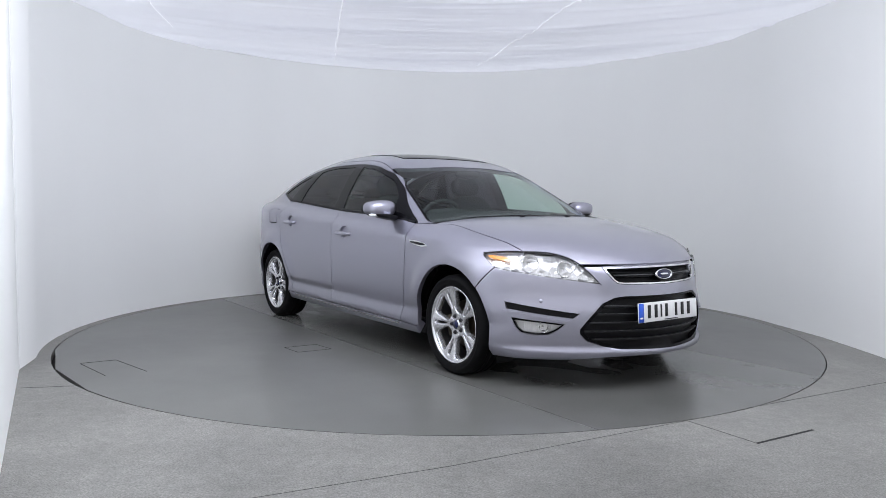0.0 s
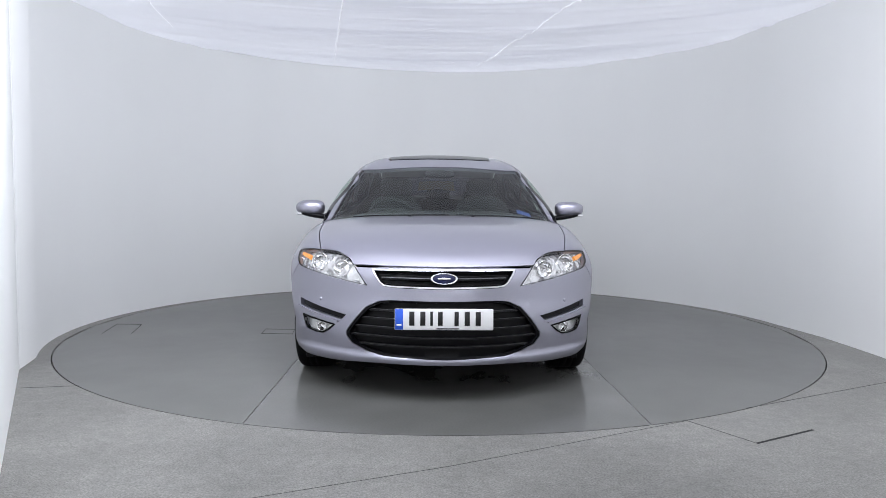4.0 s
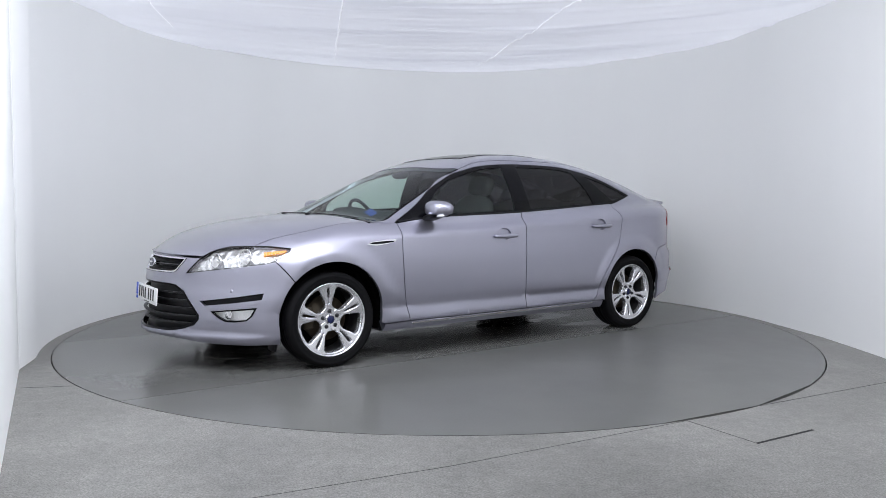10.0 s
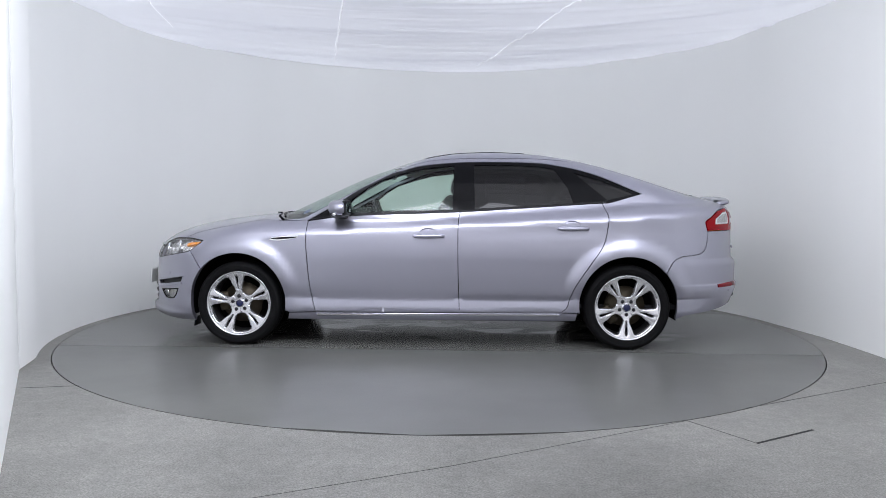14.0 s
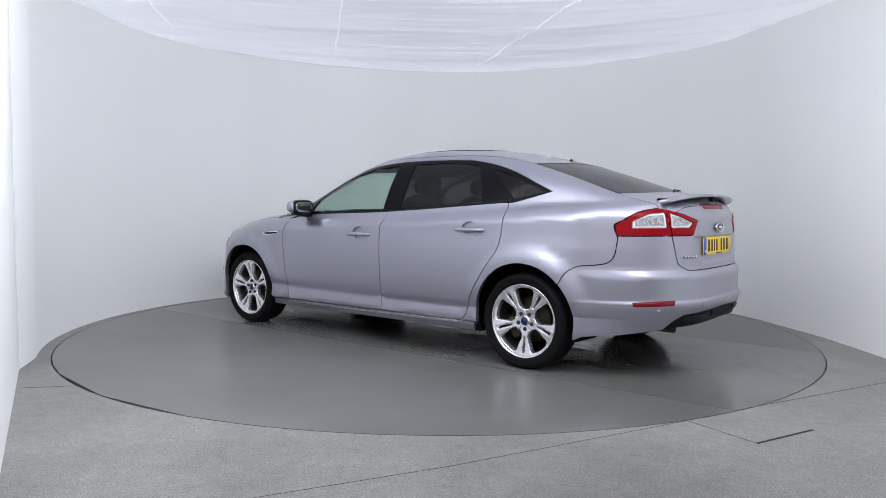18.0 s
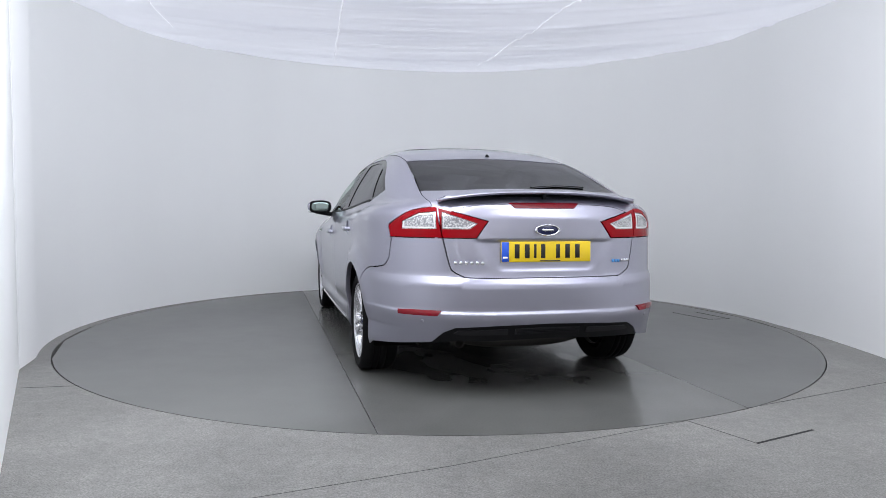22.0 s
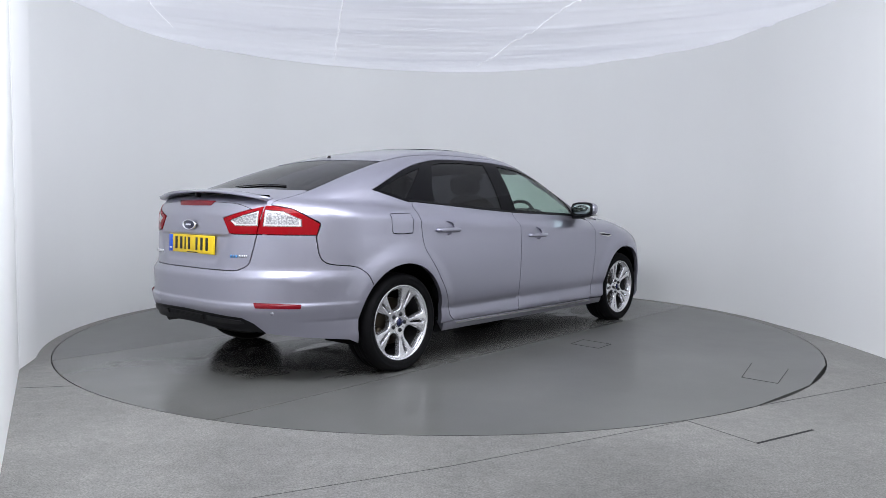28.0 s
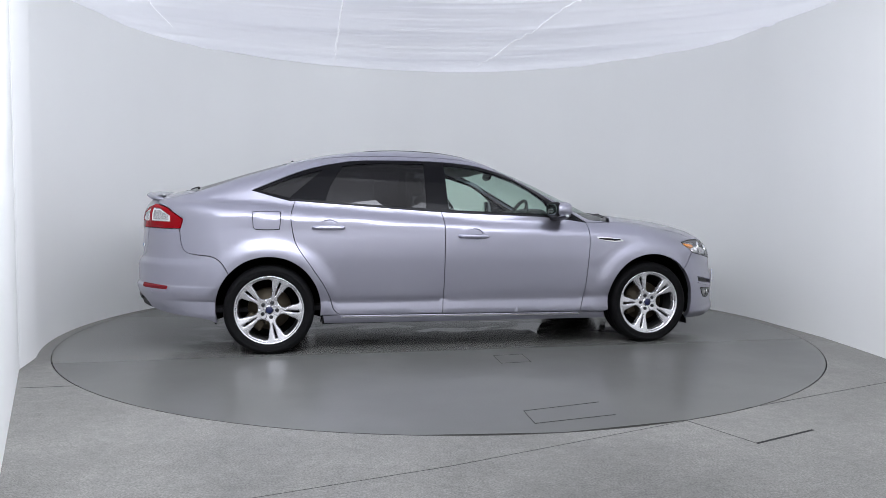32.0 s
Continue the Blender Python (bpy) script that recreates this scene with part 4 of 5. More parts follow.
# headlamps
head_loop = join_lines(lamp_up, lamp_low)
M_HEADREF = material("faceted_lamp_reflector", (0.78, 0.78, 0.78), 0.18, 0.70)
_hv = nodes(M_HEADREF)[0].new("ShaderNodeTexVoronoi")
_hv.inputs["Scale"].default_value = 22
_tc = nodes(M_HEADREF)[0].new("ShaderNodeTexCoord")
nodes(M_HEADREF)[1].new(_tc.outputs["Object"], _hv.inputs["Vector"])
bump(M_HEADREF, _hv.outputs["Distance"], 0.7, 0.02)
heads = panel("headlamp", "nose", [head_loop], M_HEADREF, car, "clear wraparound headlamp with amber indicator", mirror=True, lift=-0.032, flange=0, gap=-0.002, cell=0.02)
panel("lamp_cover", "nose", [head_loop], M_LENS, tuple(heads), mirror=True, lift=0.0, flange=0, gap=0.003, cell=0.02)
panel("lamp_seal", "nose", [head_loop, on_body("nose", shrink(clean(to_view("nose", head_loop)), 0.003))], M_BLACK, tuple(heads), mirror=True, lift=0.001, flange=0.012, gap=0.0005, cell=0.02)
panel("indicator", "nose", [loop("nose", [(0.925, 0.712), (1.055, 0.733), (1.072, 0.748), (1.04, 0.748), (0.925, 0.736)])], M_AMBER, tuple(heads), "amber indicator lens", mirror=True, lift=-0.012, flange=0.02, gap=0)


def bowl(a, z, r, lift):
    p = on_body("nose", [(a, z)])[0]
    n = np.array([math.cos(a * 0.55), math.sin(a * 0.55), 0.12])
    q = p - n * lift
    m = Matrix.Translation(q) @ Vector(n).to_track_quat("Z", "Y").to_matrix().to_4x4()
    twin("lamp_bowl", lambda: moved(lathe([(r, 0.028), (r * 1.06, 0.030), (r * 1.06, 0.022), (r * 0.9, 0.004), (r * 0.55, -0.012), (r * 0.22, -0.016), (r * 0.2, 0.01), (0.001, 0.016)], 28, "Z"), m), M_REFLECTOR, heads)


bowl(0.60, 0.672, 0.046, 0.040)
bowl(0.80, 0.700, 0.050, 0.040)

# rear bumper
DIFF = [(0.0, 0.392), (0.25, 0.386), (0.44, 0.374), (0.50, 0.345), (0.558, 0.292), (0.45, 0.300), (0.0, 0.312)]
k6 = [p for p in TG_SIDE if p[1] <= 0.854]
rb = join_lines(curve("stern", k6[::-1], True, 0.012), curve("stern", [(0.512, 0.853), (0.812, 0.851)]), bump_r[::-1], curve("side", arch(-1.425, 0.352, 138, 195), False),
                curve("stern", [(0.985, 0.240), (0.78, 0.262), (0.562, 0.290)]), curve("stern", [(0.558, 0.292), (0.50, 0.345), (0.44, 0.374), (0.25, 0.386), (0.0, 0.392)], False))
rbump = panel("rear_bumper", "stern", [both_sides(rb)], M_PAINT, car, cell=0.012, flange=0.02)[0]
panel("rear_diffuser", "stern", [mirrored_loop("stern", DIFF)], M_BLACK, rbump, "textured black lower bumper", lift=-0.004, flange=0.03, gap=0)
panel("diffuser_grille", "stern", [mirrored_loop("stern", [(0.0, 0.372), (0.165, 0.370), (0.165, 0.340), (0.0, 0.342)])], M_SLAT, rbump, lift=0.004, flange=0.01, gap=0)
panel("diffuser_grille", "stern", [loop("stern", [(0.20, 0.369), (0.43, 0.360), (0.45, 0.345), (0.42, 0.338), (0.20, 0.340)])], M_SLAT, (rbump, rbump), mirror=True, lift=0.004, flange=0.01, gap=0)
for zz in (0.347, 0.355, 0.363):
    panel("grille_slat", "stern", [mirrored_loop("stern", [(0.0, zz + 0.0015), (0.16, zz + 0.0012), (0.16, zz - 0.0012), (0.0, zz - 0.0015)])], M_BLACK, rbump, lift=0.007, flange=0.006, gap=0, cell=0.02)
rp = on_body("stern", [(0.60, 0.405)])[0]
twin("parking_sensor", lambda: moved(lathe([(0.001, 0.003), (0.009, 0.003), (0.011, 0.0)], 20, "Z"), Matrix.Translation(rp) @ Vector(body_normal(rp[None])[0]).to_track_quat("Z", "Y").to_matrix().to_4x4()), M_PAINT, rbump)
panel("rear_reflector", "stern", [loop("stern", [(0.737, 0.456), (0.62, 0.462), (0.505, 0.466), (0.522, 0.438), (0.62, 0.436), (0.733, 0.434)])], M_REDDARK, (rbump, rbump), "dark red reflector", mirror=True, lift=0.007, flange=0.016, gap=0, cell=0.008)
panel("brake_light", "stern", [mirrored_loop("stern", [(0.0, 1.051), (0.192, 1.049), (0.163, 1.020), (0.0, 1.019)])], M_REDDARK, tailgate, "dark red high-level brake light", lift=0.003, flange=0.012, gap=0, cell=0.02)
panel("tow_cover", "stern", [loop("stern", [(0.26, 0.462), (0.315, 0.462), (0.315, 0.408), (0.26, 0.408)])], M_PAINT, rbump, lift=0.0015, flange=0.006, gap=0, cell=0.008)


# spoiler: a thin blade with a gap beneath it
def blade():
    bm = bmesh.new()
    prev = None
    for i in range(41):
        v = -1 + 2 * i / 40
        y = 0.575 * v
        zc = 1.115 - 0.046 * abs(v) ** 2.6
        x0, x1 = -2.115 - 0.02 * (1 - v * v), -2.318 + 0.085 * abs(v) ** 3
        sec = [(x0, zc - 0.020), (x0 - 0.05, zc + 0.004), (x0 - 0.12, zc + 0.009), (x1 + 0.01, zc + 0.003), (x1, zc - 0.004), (x1 + 0.012, zc - 0.012), (x0 - 0.10, zc - 0.016), (x0 - 0.03, zc - 0.026)]
        cur = [bm.verts.new((a, y, b)) for a, b in sec]
        if prev:
            for k in range(8):
                bm.faces.new((prev[k], prev[(k + 1) % 8], cur[(k + 1) % 8], cur[k]))
        else:
            bm.faces.new(cur)
        prev = cur
    bm.faces.new(prev[::-1])
    bmesh.ops.recalc_face_normals(bm, faces=bm.faces)
    return bm


sp = part("spoiler", blade(), M_PAINT, tailgate)


def blade_under():
    bm = bmesh.new()
    prev = None
    for i in range(31):
        v = -1 + 2 * i / 30
        y = 0.53 * v
        zt, zb = 1.100 - 0.034 * abs(v) ** 2.6, 1.086 + 0.002 * v * v
        x0 = -2.240 + 0.06 * abs(v) ** 3
        cur = [bm.verts.new((x0, y, zt)), bm.verts.new((x0 - 0.01, y, zb)), bm.verts.new((x0 + 0.04, y, zb)), bm.verts.new((x0 + 0.05, y, zt))]
        if prev:
            for k in range(4):
                bm.faces.new((prev[k], prev[(k + 1) % 4], cur[(k + 1) % 4], cur[k]))
        prev = cur
    bmesh.ops.recalc_face_normals(bm, faces=bm.faces)
    return bm


part("spoiler_gap", blade_under(), M_GLOSSBLACK, tailgate, "gloss black recess under the spoiler")
part("spoiler_foot", moved(rounded_box(0.03, 0.02, 0.03, 0.004), pose(-2.285, 0, 1.086)), M_BLACK, tailgate)


# badges and number plates
def plate(x, z0, z1, nx, mat, tilt):
    p = new("number_plate")
    p.parent = car
    m = Matrix.Translation((x, 0, (z0 + z1) / 2)) @ pose(0, 0, 0, 0, tilt, 0 if nx > 0 else 180)
    part("plate_board", moved(rounded_box(0.008, 0.52, z1 - z0, 0.0035, 2), m), mat, p, "number plate with illegible black characters")
    part("plate_band", moved(rounded_box(0.003, 0.042, z1 - z0 - 0.004, 0.001, 1), m @ pose(0.0045, -0.237, 0)), M_BLUE, p)
    part("plate_mark", moved(rounded_box(0.002, 0.026, 0.010, 0.0008, 1), m @ pose(0.006, -0.237, -0.03)), M_PLATEW, p)
    for y, w in ((-0.170, 0.044), (-0.112, 0.044), (-0.066, 0.016), (-0.020, 0.040), (0.066, 0.036), (0.122, 0.044), (0.180, 0.044)):
        part("plate_character", moved(rounded_box(0.002, max(w * 0.62, 0.014), 0.075, 0.0008, 1), m @ pose(0.005, y, 0.004)), M_INK, p)
    part("plate_foot_line", moved(rounded_box(0.002, 0.12, 0.006, 0.0008, 1), m @ pose(0.005, 0.02, -0.049)), M_INK, p)
    return p


plate(2.368, 0.371, 0.484, 1, M_PLATEW, -4)
plate(-2.332, 0.726, 0.836, -1, M_PLATEY, -2)


def badge(x, z, nx, tilt):
    b = new("badge")
    b.parent = car
    m = Matrix.Translation((x, 0, z)) @ pose(0, 0, 0, 0, tilt, 0 if nx > 0 else 180) @ pose(0, 0, 0, 0, 90, 0)
    s = Matrix.Diagonal((0.42, 1, 1, 1))
    part("badge_rim", moved(lathe([(0.074, 0.0), (0.074, 0.006), (0.070, 0.011), (0.062, 0.009), (0.060, 0.006)], 40, "Z"), m @ s), M_CHROME, b)
    part("badge_field", moved(lathe([(0.001, 0.009), (0.058, 0.007), (0.063, 0.005)], 40, "Z"), m @ s), M_BADGE, b, "dark blue oval badge")
    part("badge_script", moved(capsule(0.072, 0.006, 0.003), m @ pose(0, 0, 0.0095) @ pose(0, 0, 0, 0, 0, 90)), M_CHROME, b)


badge(2.325, 0.634, 1, -10)
badge(-2.341, 0.898, -1, -1)


def small_bars(y0, y1, z, n, mat):
    w = (y1 - y0) / n
    for i in range(n):
        y = y0 + w * (i + 0.5)
        p = on_body("stern", [(az(abs(y), 2.33), z)])[0]
        part("tailgate_letter", moved(rounded_box(0.006, abs(w) * 0.62, 0.018, 0.002, 1), pose(p[0] - 0.002, y, z)), mat, tailgate)


small_bars(0.515, 0.345, 0.722, 6, M_CHROME)
small_bars(-0.395, -0.455, 0.726, 3, material("pale_blue_emblem", (0.08, 0.30, 0.62), 0.3))
small_bars(-0.46, -0.52, 0.727, 5, M_CHROME)


# door mirrors
def squashed(sx, sy, sz, n=24, m=16, p=2.6):
    """A rounded, boxy shell."""
    bm = bmesh.new()
    bmesh.ops.create_uvsphere(bm, u_segments=n, v_segments=m, radius=1.0)
    for v in bm.verts:
        c = v.co
        k = (abs(c.x) ** p + abs(c.y) ** p + abs(c.z) ** p) ** (1 / p)
        v.co = Vector((c.x * sx, c.y * sy, c.z * sz)) / k
    return bm


def mirror_shell():
    bm = squashed(0.075, 0.106, 0.060, p=3.0)
    for v in bm.verts:
        if v.co.x < -0.045:
            v.co.x = -0.045
        f = v.co.y / 0.106
        v.co.z *= 1 - 0.16 * max(0, f)
        v.co.x -= 0.03 * max(0, f) ** 2
    return moved(bm, pose(0.665, 0.970, 1.005, 0, 0, -8))


mirrors = twin("door_mirror", mirror_shell, M_PAINT, car)
twin("mirror_case", lambda: moved(squashed(0.022, 0.098, 0.060, p=3.2), pose(0.612, 0.970, 1.004, 0, 0, -8)), M_BLACK, mirrors)
twin("mirror_glass", lambda: moved(squashed(0.004, 0.078, 0.043, p=3.2), pose(0.592, 0.970, 1.004, 0, 0, -8)), material("dim_mirror_glass", (0.22, 0.27, 0.26), 0.05, 1.0), mirrors, "mirror glass")
twin("mirror_arm", lambda: moved(squashed(0.055, 0.115, 0.022), pose(0.675, 0.925, 0.945, 10, 0, -8)), M_BLACK, mirrors)
twin("mirror_indicator", lambda: moved(capsule(0.13, 0.016, 0.012), pose(0.700, 1.010, 0.957, 4, 0, 108)), M_LENSWHITE, mirrors, "clear indicator strip")


# wheels
OPENING = [(0.2135, 0.0), (0.2115, 0.030), (0.2065, 0.052), (0.1990, 0.064), (0.1890, 0.068), (0.1720, 0.0645), (0.150, 0.0575), (0.125, 0.0515), (0.105, 0.0455), (0.090, 0.0360), (0.0795, 0.0220), (0.0755, 0.0)]
SLOT_HALF = [(0.100, 0.0), (0.105, 0.0024), (0.130, 0.0050), (0.160, 0.0074), (0.190, 0.0085), (0.203, 0.0065), (0.207, 0.0)]


def wheel_face(r):
    """How far the wheel's face stands out at a radius."""
    return 0.064 + 0.029 * (r / 0.22) ** 1.4


def spoke_mesh():
    """One fifth of the cast wheel: a flaring spoke with a closed slot, rounded edges and deep sides, about the upward axis."""
    from mathutils.geometry import delaunay_2d_cdt
    op = dense(OPENING, 0.006, True)
    c36, s36 = math.cos(radians(36)), math.sin(radians(36))
    # the opening's half that faces the spoke, turned into the spoke's own axes (along, across)
    right = np.stack([op[:, 0] * c36 + op[:, 1] * s36, op[:, 0] * s36 - op[:, 1] * c36], 1)
    arc = [(0.226 * math.cos(radians(a)), 0.226 * math.sin(radians(a))) for a in range(-36, 37, 4)]
    hub = [(0.03 * math.cos(radians(a)), 0.03 * math.sin(radians(a))) for a in range(36, -37, -12)]
    outer = np.array(arc + list(map(tuple, right)) + hub + list(map(tuple, right[::-1] * np.array([1, -1]))))
    outer = clean(outer, 0.0008)
    half = dense(SLOT_HALF, 0.006, True)
    slot_loop = clean(np.concatenate([half, half[::-1] * np.array([1, -1])]), 0.0008)
    soft = np.concatenate([right, right * np.array([1, -1])])
    def near(p):
        e = np.minimum(np.sqrt(((p[:, None] - soft[None]) ** 2).sum(2)).min(1), np.sqrt(((p[:, None] - slot_loop[None]) ** 2).sum(2)).min(1))
        return e
    verts, edges = [], []
    for q in (outer, slot_loop):
        k, m = len(verts), len(q)
        verts += [Vector(v) for v in q]
        edges += [(k + i, k + (i + 1) % m) for i in range(m)]
    gx, gy = np.meshgrid(np.arange(0.03, 0.226, 0.0055), np.arange(-0.14, 0.141, 0.0055))
    g = np.stack([gx.ravel(), gy.ravel()], 1)
    g = g[inside_poly(g, outer) & ~inside_poly(g, slot_loop) & (near(g) > 0.0022) & (edge_distance(g, outer) > 0.0022)]
    verts += [Vector(v) for v in g]
    v2, _, f2, _, _, _ = delaunay_2d_cdt(verts, edges, [], 0, 1e-6)
    v2 = np.array([tuple(v) for v in v2])
    cen = np.array([v2[list(f)].mean(0) for f in f2])
    keep = inside_poly(cen, outer) & ~inside_poly(cen, slot_loop)
    d = near(v2)
    r = np.hypot(v2[:, 0], v2[:, 1])
    # a raised ridge along each side of the slot, falling away to the edges
    h = wheel_face(r) - 0.0060 * np.clip(1 - d / 0.0065, 0, 1) ** 2 - 0.10 * np.clip(np.abs(v2[:, 1]) - 0.022, 0, 1) * step(r, 0.08, 0.14)
    bm = bmesh.new()
    vs = [bm.verts.new((b_, c_, a_)) for (a_, b_), c_ in zip(v2, h)]
    for f, o in zip(f2, keep):
        if o:
            bm.faces.new([vs[i] for i in f])
    bmesh.ops.recalc_face_normals(bm, faces=bm.faces)
    if sum(f.normal.y for f in bm.faces) < 0:
        bmesh.ops.reverse_faces(bm, faces=bm.faces)
    rim_edges = [e for e in bm.edges if len(e.link_faces) == 1 and (near(np.array([[e.verts[0].co.z, e.verts[0].co.x]]))[0] < 0.001)]
    made = bmesh.ops.extrude_edge_only(bm, edges=rim_edges)["geom"]
    for v in made:
        if isinstance(v, bmesh.types.BMVert):
            v.co.y -= 0.034
    bmesh.ops.delete(bm, geom=[v for v in bm.verts if not v.link_faces], context="VERTS")
    bm.normal_update()
    for e in bm.edges:
        e.smooth = not (len(e.link_faces) == 2 and e.calc_face_angle(0.0) > 0.7)
    return bm


# Barrel alloy coloured dark, standing in for the shade behind the spokes.
M_BARREL = material("shade_darkened_wheel_barrel", (0.05, 0.05, 0.05), 0.5, 0.6)
M_NUT = material("dark_steel_wheel_nut", (0.022, 0.022, 0.024), 0.35, 0.6)


def build_wheel():
    w = new("wheel")
    w.parent = car
    tyre = part("tyre", lathe([(0.236, -0.07), (0.246, -0.100), (0.282, -0.110), (0.300, -0.100), (0.309, -0.080), (0.3115, -0.05), (0.3115, -0.045), (0.304, -0.044), (0.304, -0.036), (0.312, -0.035), (0.312, -0.004), (0.304, -0.003), (0.304, 0.005), (0.312, 0.006), (0.312, 0.035), (0.304, 0.036), (0.304, 0.044), (0.3115, 0.045), (0.3115, 0.05), (0.309, 0.080), (0.300, 0.100), (0.286, 0.108), (0.278, 0.1115), (0.274, 0.1085), (0.262, 0.109), (0.248, 0.106), (0.241, 0.098), (0.237, 0.085)], 72), M_RUBBER, w)
    part("rim", lathe([(0.2385, 0.085), (0.2390, 0.097), (0.2360, 0.1005), (0.2310, 0.098), (0.2270, 0.0945), (0.2240, 0.0900), (0.2215, 0.070)], 72), M_ALLOY, w)
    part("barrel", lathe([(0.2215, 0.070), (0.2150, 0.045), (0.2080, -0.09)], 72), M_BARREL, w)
    first = part("spoke", spoke_mesh(), M_ALLOY, w)
    for k in range(1, 5):
        other = new("spoke", first.data)
        other.parent = w
        other.matrix_basis = Matrix.Rotation(radians(72 * k), 4, "Y")
    part("hub", lathe([(0.034, 0.030), (0.034, 0.0655), (0.031, 0.069), (0.027, 0.071), (0.026, 0.077)], 40), M_ALLOY, w)
    part("centre_cap", lathe([(0.025, 0.074), (0.0245, 0.080), (0.021, 0.083), (0.001, 0.084)], 28), M_BADGE, w, "dark blue centre cap")
    for k in range(5):
        a = radians(72 * k + 36 - 90)
        part("wheel_nut", moved(lathe([(0.0135, 0.064), (0.0135, 0.0715), (0.0085, 0.0715), (0.0085, 0.078), (0.005, 0.081), (0.001, 0.081)], 12), Matrix.Translation((0.053 * math.cos(a), 0, 0.053 * math.sin(a)))), M_NUT, w)
    part("brake_disc", lathe([(0.03, 0.0), (0.06, 0.012), (0.075, -0.005), (0.148, -0.005), (0.150, -0.025), (0.03, -0.025)], 48), M_DARKMETAL, w, "brown rusted brake disc")
    part("brake_caliper", moved(rounded_box(0.075, 0.06, 0.14, 0.015), pose(0.13, 0.0, 0.02)), M_DARKMETAL, w)
    part("wheel_back", lathe([(0.001, -0.06), (0.205, -0.06)], 40), M_ARCH, w)
    return w


WHEEL = build_wheel()

# dark structure below and behind the skin
def boxes(list_):
    bm = bmesh.new()
    for x0, x1, y0, y1, z0, z1 in list_:
        bmesh.ops.create_cube(bm, size=1.0, matrix=Matrix.Translation(((x0 + x1) / 2, (y0 + y1) / 2, (z0 + z1) / 2)) @ Matrix.Diagonal((x1 - x0, y1 - y0, z1 - z0, 1)))
    return bm


part("chassis", boxes([(-1.06, 1.05, -0.84, 0.84, 0.20, 0.27), (1.05, 1.80, -0.58, 0.58, 0.20, 0.66), (1.80, 2.16, -0.50, 0.50, 0.205, 0.55), (-1.82, -1.06, -0.58, 0.58, 0.22, 0.42), (-2.20, -1.82, -0.62, 0.62, 0.31, 0.60), (0.85, 1.15, -0.70, 0.70, 0.27, 0.84)]), M_BLACK, car, "black underbody", False)
M_SOOT = material("sooty_exhaust_steel", (0.035, 0.033, 0.03), 0.55, 0.5)
part("rear_silencer", moved(squashed(0.14, 0.42, 0.07), pose(-2.02, 0.05, 0.295)), M_SOOT, car)
part("exhaust_tip", moved(lathe([(0.028, -0.14), (0.030, 0.02), (0.027, 0.02), (0.026, -0.02), (0.001, -0.05)], 20), pose(-2.22, 0.46, 0.285, 0, 0, 90)), M_SOOT, car)


def liner(cx):
    bm = bmesh.new()
    prev = None
    for i in range(29):
        a = radians(-15 + 210 * i / 28)
        c, s = math.cos(a), math.sin(a)
        cur = [bm.verts.new((cx + r * c, y, 0.31 + r * s)) for r, y in ((0.362, 0.855), (0.372, 0.845), (0.378, 0.60), (0.05, 0.58))]
        if prev:
            for k in range(3):
                bm.faces.new((prev[k], prev[k + 1], cur[k + 1], cur[k]))
        prev = cur
    bmesh.ops.recalc_face_normals(bm, faces=bm.faces)
    return bm


for cx in (1.425, -1.425):
    twin("wheel_arch_liner", lambda: liner(cx), M_ARCH, car)
twin("mud_flap", lambda: moved(rounded_box(0.012, 0.12, 0.07, 0.004), pose(1.775, 0.76, 0.165, 0, -6, 0)), M_BLACK, car)
part("nose_lip", moved(squashed(0.25, 0.55, 0.015), pose(2.02, 0, 0.192)), M_BLACK, car)

# cabin
M_SEAT = material("dark_grey_seat_cloth", (0.022, 0.022, 0.025), 0.9)
_sn = noise_node(M_SEAT, 120, 3)
bump(M_SEAT, _sn.outputs[0], 0.3, 0.002)
M_DASH = material("black_soft_dashboard", (0.022, 0.022, 0.024), 0.7)


def seat(x, y):
    s = new("front_seat")
    s.parent = car
    part("cushion", moved(squashed(0.26, 0.25, 0.09, p=3.2), pose(x + 0.14, y, 0.50, 0, -8, 0)), M_SEAT, s)
    part("backrest", moved(squashed(0.085, 0.245, 0.33, p=3.2), pose(x - 0.14, y, 0.80, 0, -20, 0)), M_SEAT, s)
    part("headrest", moved(squashed(0.055, 0.135, 0.085, p=3.0), pose(x - 0.285, y, 1.195, 0, -14, 0)), M_SEAT, s)
    for k in (-0.05, 0.05):
        part("headrest_post", moved(lathe([(0.006, -0.06), (0.006, 0.06)], 8, "Z"), pose(x - 0.262, y + k, 1.11, 0, -14, 0)), M_CHROME, s)


seat(0.10, 0.37)
seat(0.10, -0.37)
rear_seat = new("rear_seat")
rear_seat.parent = car
part("cushion", moved(squashed(0.25, 0.62, 0.09, p=4), pose(-0.68, 0, 0.52)), M_SEAT, rear_seat)
part("backrest", moved(squashed(0.09, 0.62, 0.30, p=4), pose(-1.02, 0, 0.80, 0, -22, 0)), M_SEAT, rear_seat)
for y in (-0.38, 0.0, 0.38):
    part("headrest", moved(squashed(0.045, 0.12, 0.06, p=3), pose(-1.14, y, 1.13, 0, -18, 0)), M_SEAT, rear_seat)
part("dashboard", moved(squashed(0.24, 0.70, 0.13, p=4), pose(0.80, 0, 0.835, 0, 12, 0)), M_DASH, car)
part("instrument_hood", moved(squashed(0.11, 0.17, 0.05, p=3), pose(0.63, -0.37, 0.955)), M_DASH, car)
part("parcel_shelf", boxes([(-1.90, -1.12, -0.60, 0.60, 1.00, 1.02)]), M_CABIN, car, "", False)
part("cabin_floor", boxes([(-1.9, 1.0, -0.78, 0.78, 0.27, 0.30), (0.72, 0.98, -0.72, 0.72, 0.30, 0.86)]), M_CABIN, car, "", False)


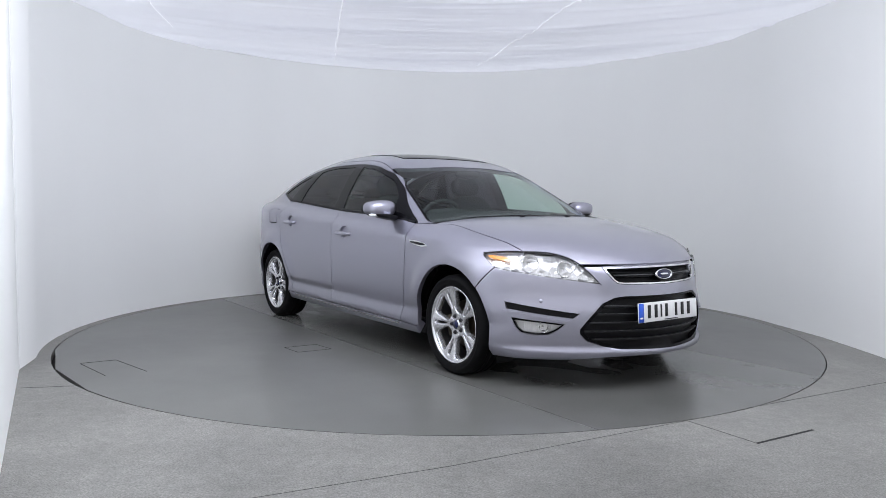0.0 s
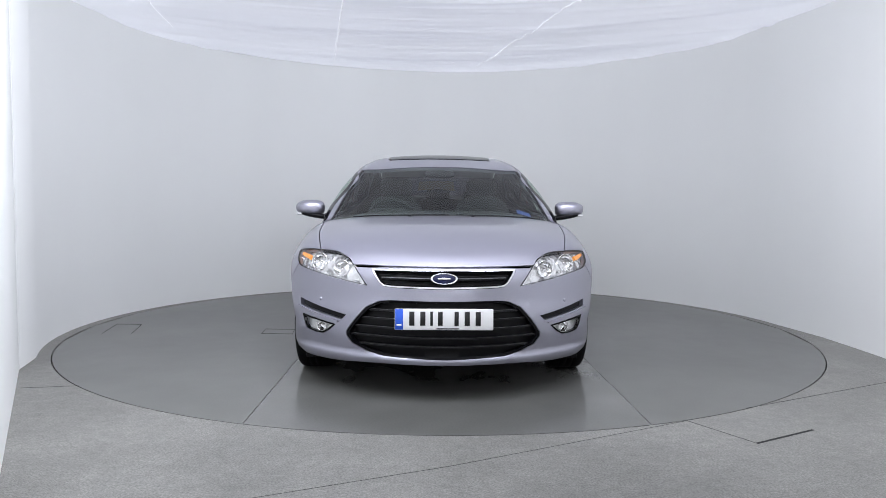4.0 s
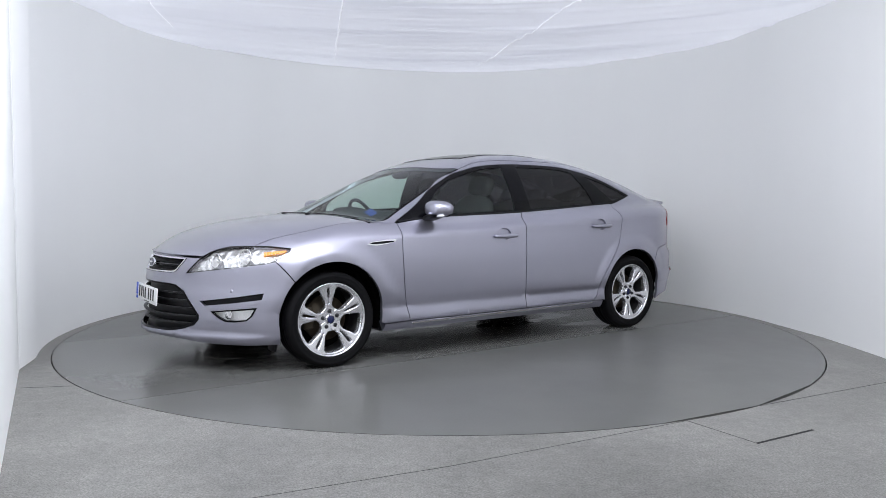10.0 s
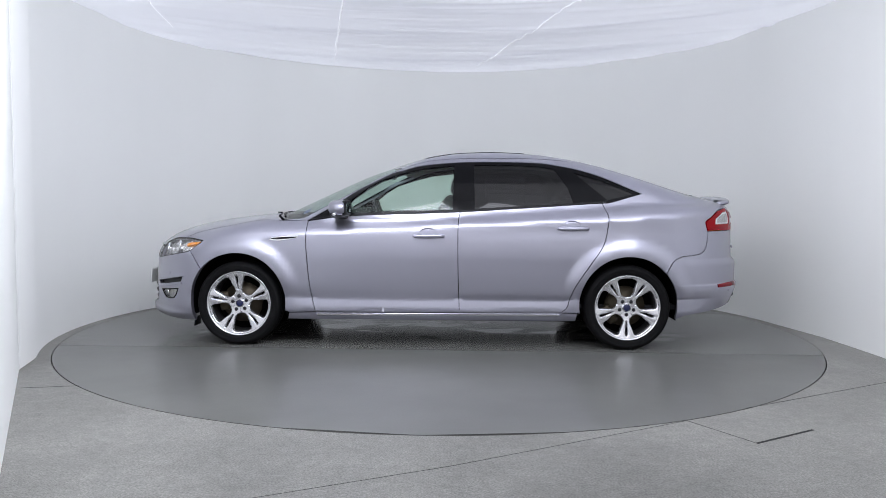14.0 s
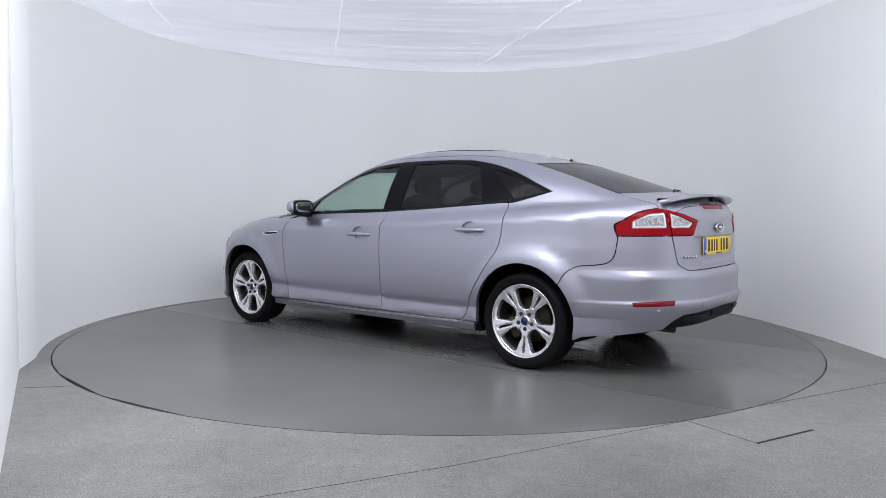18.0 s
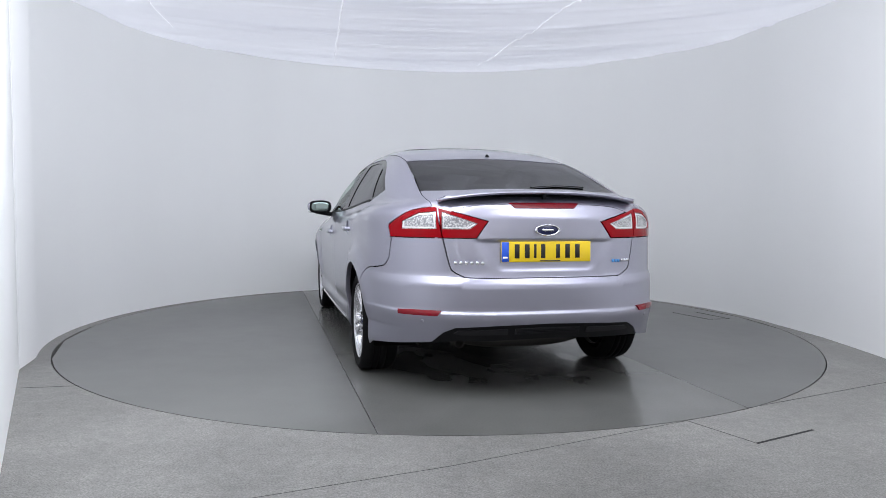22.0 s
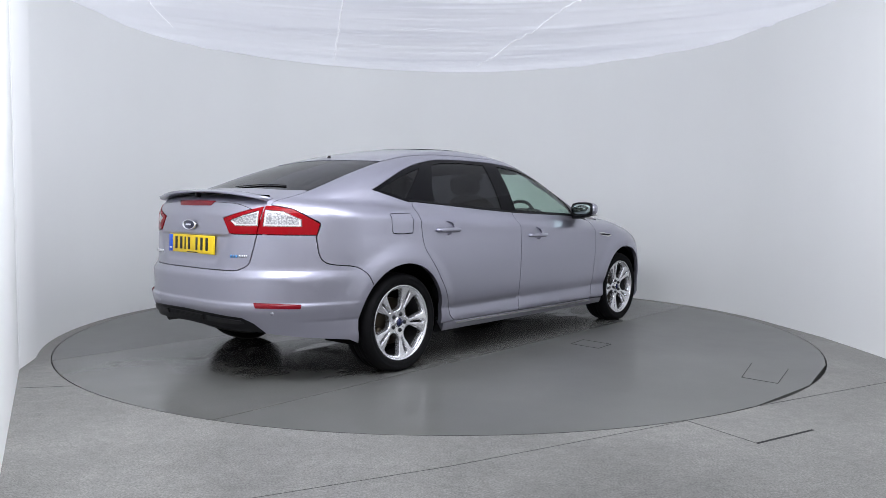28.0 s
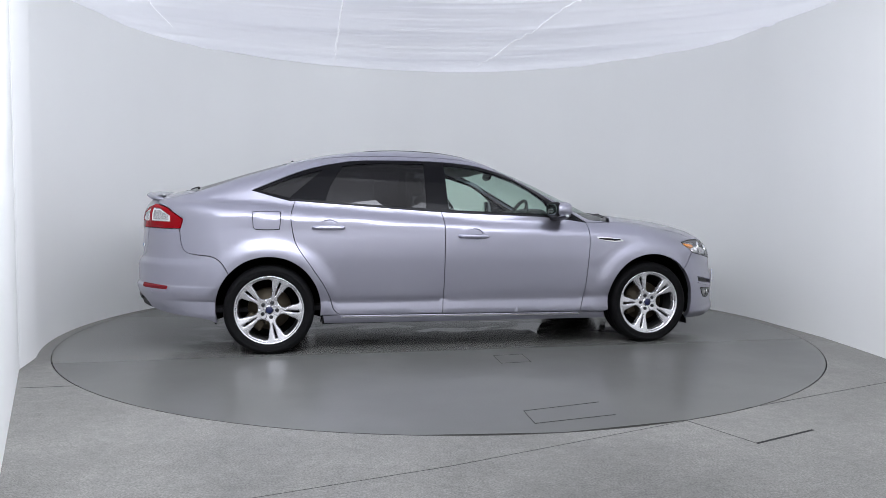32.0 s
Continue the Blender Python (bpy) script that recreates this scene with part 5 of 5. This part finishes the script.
def torus(R, r, n=36, m=10):
    bm = bmesh.new()
    rings = []
    for i in range(n):
        a = 2 * math.pi * i / n
        rings.append([bm.verts.new(((R + r * math.cos(2 * math.pi * k / m)) * math.cos(a), (R + r * math.cos(2 * math.pi * k / m)) * math.sin(a), r * math.sin(2 * math.pi * k / m))) for k in range(m)])
    for i in range(n):
        for k in range(m):
            bm.faces.new((rings[i][k], rings[(i + 1) % n][k], rings[(i + 1) % n][(k + 1) % m], rings[i][(k + 1) % m]))
    bmesh.ops.recalc_face_normals(bm, faces=bm.faces)
    return bm


wheel_m = pose(0.50, -0.37, 0.90, 0, -66, 0)
steer = part("steering_wheel", moved(torus(0.185, 0.015), wheel_m), M_DASH, car)
part("steering_boss", moved(squashed(0.07, 0.08, 0.025), wheel_m @ pose(0, 0, 0.02)), M_DASH, steer)
for a in (0, 140, 220):
    part("steering_spoke", moved(rounded_box(0.13, 0.03, 0.012, 0.004), wheel_m @ pose(0, 0, 0, 0, 0, a + 90) @ pose(0.115, 0, 0.005)), M_DASH, steer)
part("rear_view_mirror", moved(squashed(0.02, 0.12, 0.035), pose(0.36, 0.0, 1.285, 0, 0, 0)), M_BLACK, car)
panel("screen_sticker", "top", [loop("top", [(1.005, 0.640), (1.005, 0.540), (0.950, 0.540), (0.950, 0.640)])], M_STICKER, car, "small blue sticker inside the windscreen", lift=-0.009, flange=0, gap=0)


def wiper(x0, y0, x1, y1):
    bm = bmesh.new()
    pts = curve("top", [(x0, y0), ((x0 + x1) / 2 + 0.02, (y0 + y1) / 2), (x1, y1)])
    prev = None
    for p in pts:
        cur = [bm.verts.new((p[0] + a, p[1], p[2] + b)) for a, b in ((-0.008, 0.001), (-0.004, 0.007), (0.004, 0.007), (0.008, 0.001))]
        if prev:
            for k in range(4):
                bm.faces.new((prev[k], prev[(k + 1) % 4], cur[(k + 1) % 4], cur[k]))
        prev = cur
    bmesh.ops.recalc_face_normals(bm, faces=bm.faces)
    return bm


part("wiper", wiper(1.220, 0.10, 1.125, 0.680), M_BLACK, car)
part("wiper", wiper(1.165, -0.60, 1.225, 0.05), M_BLACK, car)
part("rear_wiper", wiper(-2.03, -0.02, -1.93, -0.40), M_BLACK, car)


# the car's finished heights and lengths: the outlines above, settled on the measured hard points
HEIGHTS = [(-0.2, -0.2), (0.0, 0.0), (0.19, 0.184), (0.21, 0.206), (0.25, 0.264), (0.37, 0.389), (0.50, 0.518), (0.63, 0.652), (0.76, 0.777), (0.90, 0.920), (1.13, 1.138), (1.30, 1.300), (1.48, 1.470), (1.60, 1.587)]
LENGTHS = [(-2.60, -2.612), (-2.34, -2.352), (-2.0, -2.008), (-1.425, -1.425), (1.425, 1.425), (1.69, 1.695), (2.10, 2.09), (2.33, 2.305), (2.60, 2.57)]


def settle():
    """Bring every panel and fitting of the body, but not the wheels, to those heights and lengths."""
    fixed = {WHEEL, *WHEEL.children_recursive}
    hz, lx = np.array(HEIGHTS), np.array(LENGTHS)
    for ob in car.children_recursive:
        if ob.type != "MESH" or ob in fixed:
            continue
        co = np.empty(len(ob.data.vertices) * 3)
        ob.data.vertices.foreach_get("co", co)
        co = co.reshape(-1, 3)
        co[:, 0] = np.interp(co[:, 0], lx[:, 0], lx[:, 1])
        co[:, 2] = np.interp(co[:, 2], hz[:, 0], hz[:, 1])
        ob.data.vertices.foreach_set("co", co.ravel())
        ob.data.update()


settle()

# ---- placing and movement ----
HUB_Z = 0.308
WHEEL.matrix_basis = pose(1.425, 0.79, HUB_Z, 0, 6, 0)
for x, y, rz, turn in ((-1.425, 0.80, 0, 36), (1.425, -0.79, 180, 20), (-1.425, -0.80, 180, 50)):
    w2 = copy_thing(WHEEL, pose(x, y, HUB_Z, 0, 0, rz) @ pose(0, 0, 0, 0, turn, 0))

build_room()
build_ceiling()
table = build_turntable()


def motions():
    """Both turn together about the turntable's axis, gathering speed over the first two seconds."""
    start = [(0.0, -55.6), (0.5, -57.7), (1.0, -61.1), (1.5, -65.4), (2.0, -70.4)]
    rows = start + [(t, -103.02 - 9.267 * (t - 5.5)) for t in (2.5, 3.5, 5.5, 8.0, 11.0, 14.0, 17.0, 20.0, 23.0, 26.0, 29.0, 32.0)]
    off = Matrix.Translation((0.0349, -0.0150, 0.0))
    walk(car, [(t, pose(0, 0, 0, 0, 0, a) @ off) for t, a in rows])
    walk(table, [(t, pose(0, 0, 0, 0, 0, a)) for t, a in rows])


motions()
